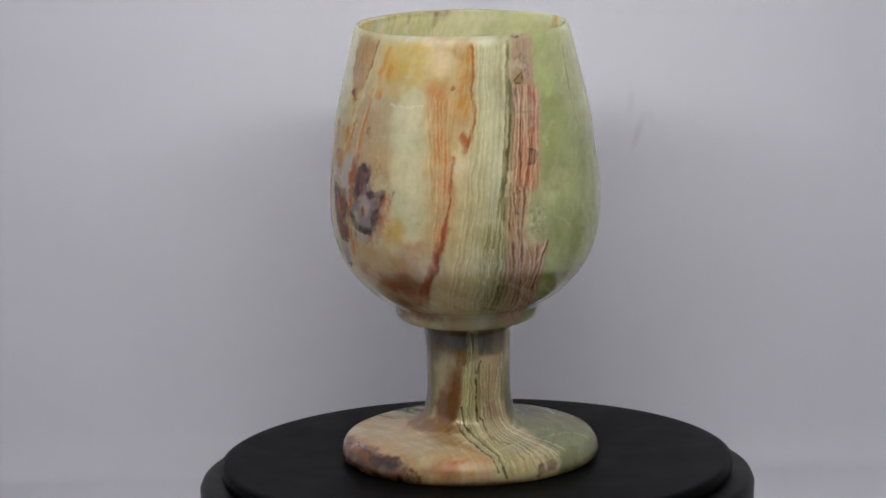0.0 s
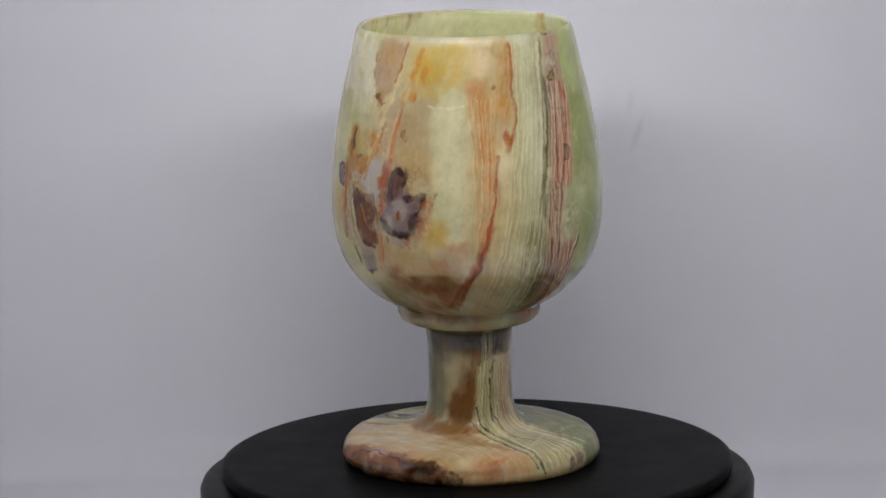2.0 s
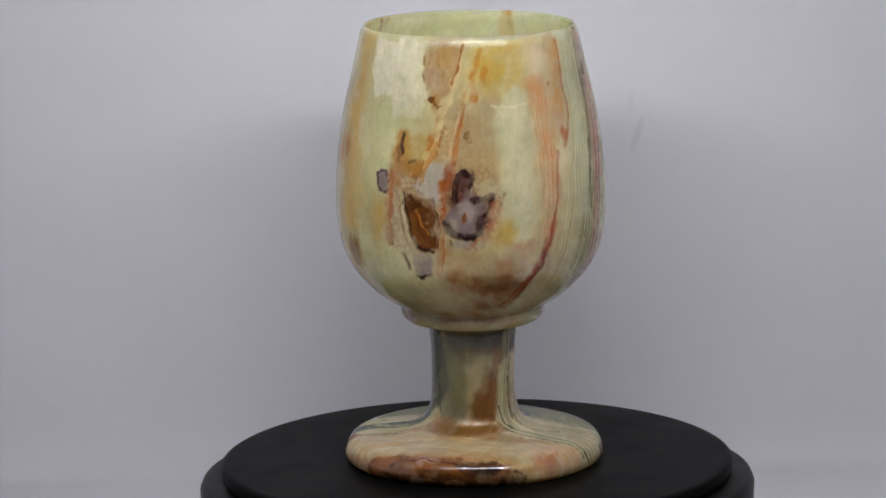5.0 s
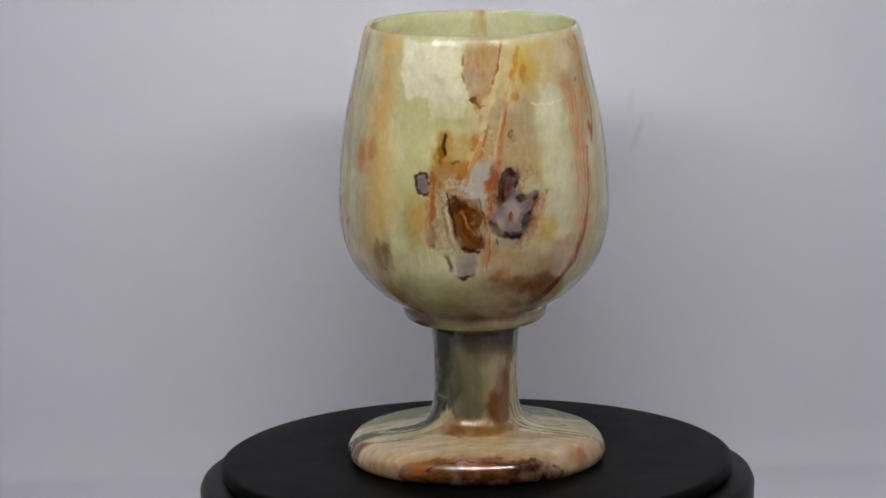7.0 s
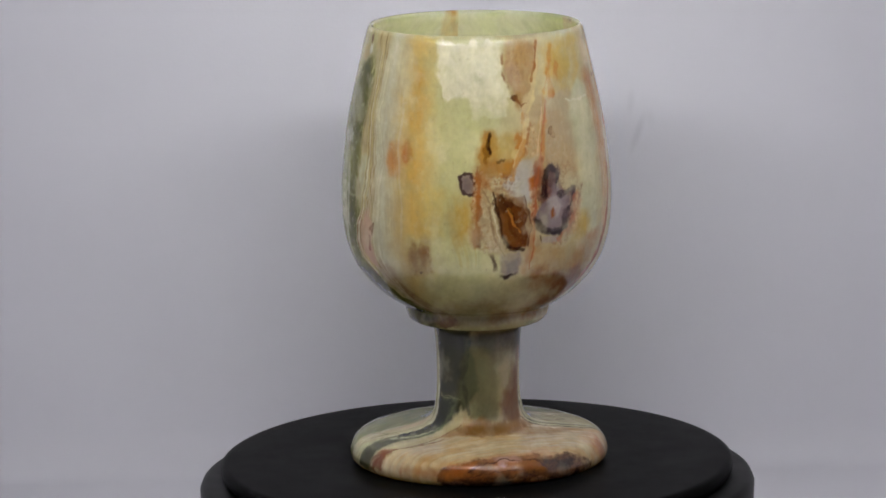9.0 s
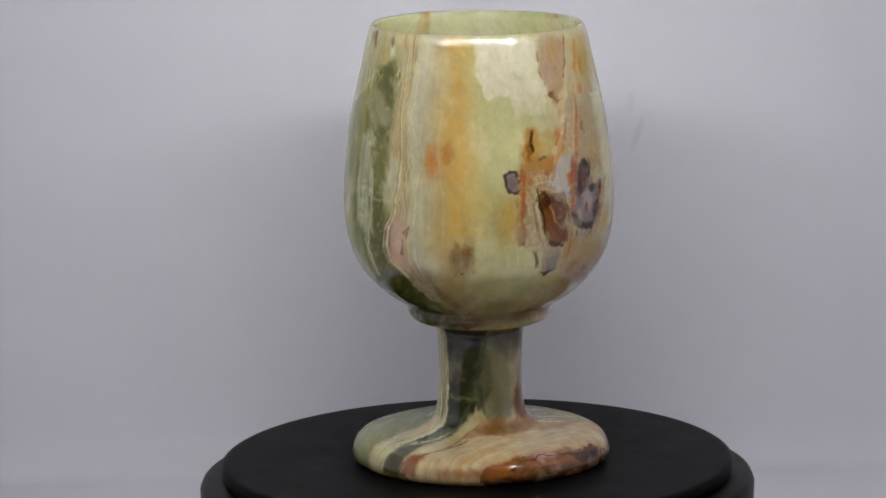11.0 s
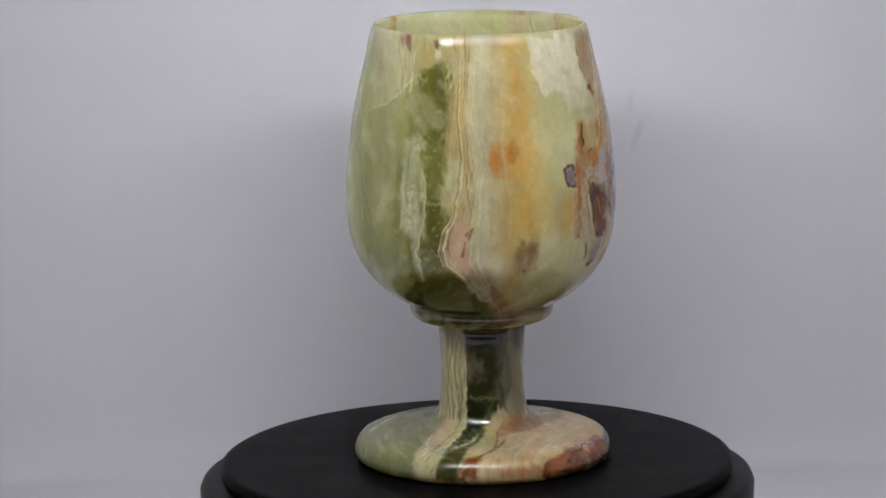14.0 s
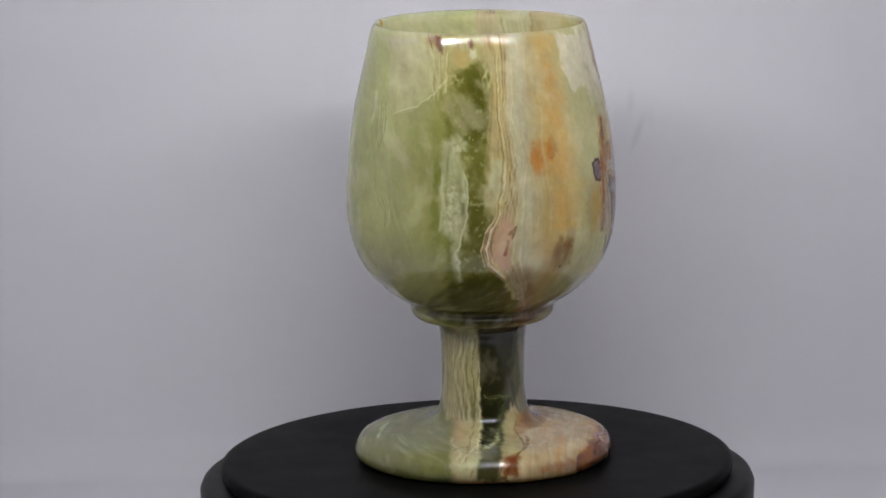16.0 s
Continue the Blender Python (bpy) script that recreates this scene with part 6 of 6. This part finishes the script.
    s.fill([(55, 12.4), (70, 12.3), (62, 8.4), (51, 7.3)], (184, 130, 96), alpha=0.4, soft=1.2, rough=2)
    s.fill([(102, 8.9), (106, 9.2), (106, 5.9), (102, 5.7)], (92, 56, 40), alpha=0.85, soft=0.5, rough=1.6)
    s.fill([(108, 9), (113, 9.4), (112, 6.6), (107, 6.1)], (110, 70, 52), alpha=0.8, soft=0.5, rough=1.6)
    s.fill([(37, 6.1), (38, 7.9), (41, 5.1), (36, 3.9)], (70, 40, 28), alpha=0.8, soft=0.5, rough=1.6)
    s.fill([(-47, 7.6), (-34, 8.8), (-14, 8.9), (-11, 6.5), (-31, 6.1), (-46, 6.2)], (158, 102, 50), alpha=0.55, soft=1.2, rough=2)
    s.fill([(-26, 8.3), (-20, 10.8), (-10, 11.4), (-15, 7.2), (-23, 6.1)], (166, 104, 46), alpha=0.7, soft=1, rough=2)
    s.fill([(-11, 10.2), (2, 11.7), (18, 11.2), (23, 7.7), (1, 7.2), (-13, 6.5)], (150, 96, 48), alpha=0.65, soft=1, rough=2)
    s.fill([(-3, 12.5), (9, 13.8), (10, 11.3), (0, 9.9)], (190, 158, 150), alpha=0.8, soft=0.8, rough=2)
    s.line([(-15, 8), (-8, 10.4), (4, 11.9), (17, 10.9), (24, 8.1)], 0.4, (84, 48, 36), alpha=0.85, rough=2.5)
    s.line([(-14, 6.6), (-7, 8), (10, 9)], 0.35, (96, 56, 40), alpha=0.8, rough=2.5)
    s.clouds(0.16)
    return s.rgb


def resample(profile, step):
    """Points along a profile, rounded by a smooth curve through it, about step millimetres apart."""
    p = np.array(profile, float)
    d = np.concatenate([[0], np.cumsum(np.hypot(*np.diff(p, axis=0).T))])
    s = np.linspace(0, d[-1], max(8, int(d[-1] / step)))
    m = np.gradient(p, d, axis=0)
    i = np.clip(np.searchsorted(d, s) - 1, 0, len(d) - 2)
    h = (d[i + 1] - d[i])[:, None]
    t = ((s - d[i])[:, None]) / h
    return ((1 + 2 * t) * (1 - t) ** 2 * p[i] + t * (1 - t) ** 2 * h * m[i] + t * t * (3 - 2 * t) * p[i + 1] + t * t * (t - 1) * h * m[i + 1])


def turned_stone(name, profile, step, columns, paint, parent, inner=None):
    """A turned piece of onyx, dense enough to carry its banding."""
    pr = resample(profile, step)
    cols = np.arange(columns)
    if inner:
        pr = np.vstack([pr[:-1], resample(inner, step * 3.0)])
    rows = len(pr)
    rr, zz = np.maximum(pr[:, 0], 0.02), pr[:, 1]
    ang = 2 * np.pi * cols / columns
    R, A = np.meshgrid(rr, ang, indexing="ij")
    Z = np.repeat(zz[:, None], columns, axis=1)
    co = np.stack([R * np.cos(A), R * np.sin(A), Z], -1).reshape(-1, 3)
    a = np.arange(rows - 1)[:, None] * columns
    j, jn = cols[None, :], ((cols + 1) % columns)[None, :]
    quads = np.stack([a + j, a + jn, a + columns + jn, a + columns + j], -1).reshape(-1, 4)
    me = bpy.data.meshes.new(name)
    me.vertices.add(len(co))
    me.vertices.foreach_set("co", (co * MM).astype(np.float32).ravel())
    me.loops.add(quads.size)
    me.loops.foreach_set("vertex_index", quads.astype(np.int32).ravel())
    me.polygons.add(len(quads))
    me.polygons.foreach_set("loop_start", np.arange(0, quads.size, 4, dtype=np.int32))
    me.update(calc_edges=True)
    me.shade_smooth()
    phi = (np.degrees(A) + 90).ravel()
    rgb = paint(phi, Z.ravel(), R.ravel())
    layer = me.color_attributes.new("banding", "FLOAT_COLOR", "POINT")
    layer.data.foreach_set("color", np.column_stack([np.clip(rgb, 0.003, 0.9), np.ones(len(rgb))]).astype(np.float32).ravel())
    me.materials.append(ONYX)
    ob = new(name, me)
    ob.parent = parent
    return ob


def goblet_pose(t):
    """The goblet stands a little off the platter's centre and leans slightly."""
    return pose(0, 0, 0, 0, 0, TURN * (t - 8)) @ pose(0.29 * MM, -2.09 * MM, 0.05 * MM, 0.25, 0.42, 0)


def build_goblet():
    goblet = new("goblet")
    tagged(goblet, "polished banded onyx goblet in cream, green and rust on turntable", "goblet")
    turned_stone("foot", FOOT, 0.22, 1000, pedestal_paint, goblet)
    turned_stone("stem", STEM, 0.2, 500, pedestal_paint, goblet)
    turned_stone("bowl", BOWL, 0.2, 1200, bowl_paint, goblet, inner=CAVITY)
    return goblet


build_backdrop()
build_side_panels()
build_room()
build_led_strip()
platter = build_turntable()
goblet = build_goblet()


def motions():
    """The platter turns evenly and carries the goblet round."""
    times = [0.5 * k for k in range(33)]
    walk(platter, [(t, pose(0, 0, 0, 0, 0, TURN * (t - 8))) for t in times])
    walk(goblet, [(t, goblet_pose(t)) for t in times])


motions()
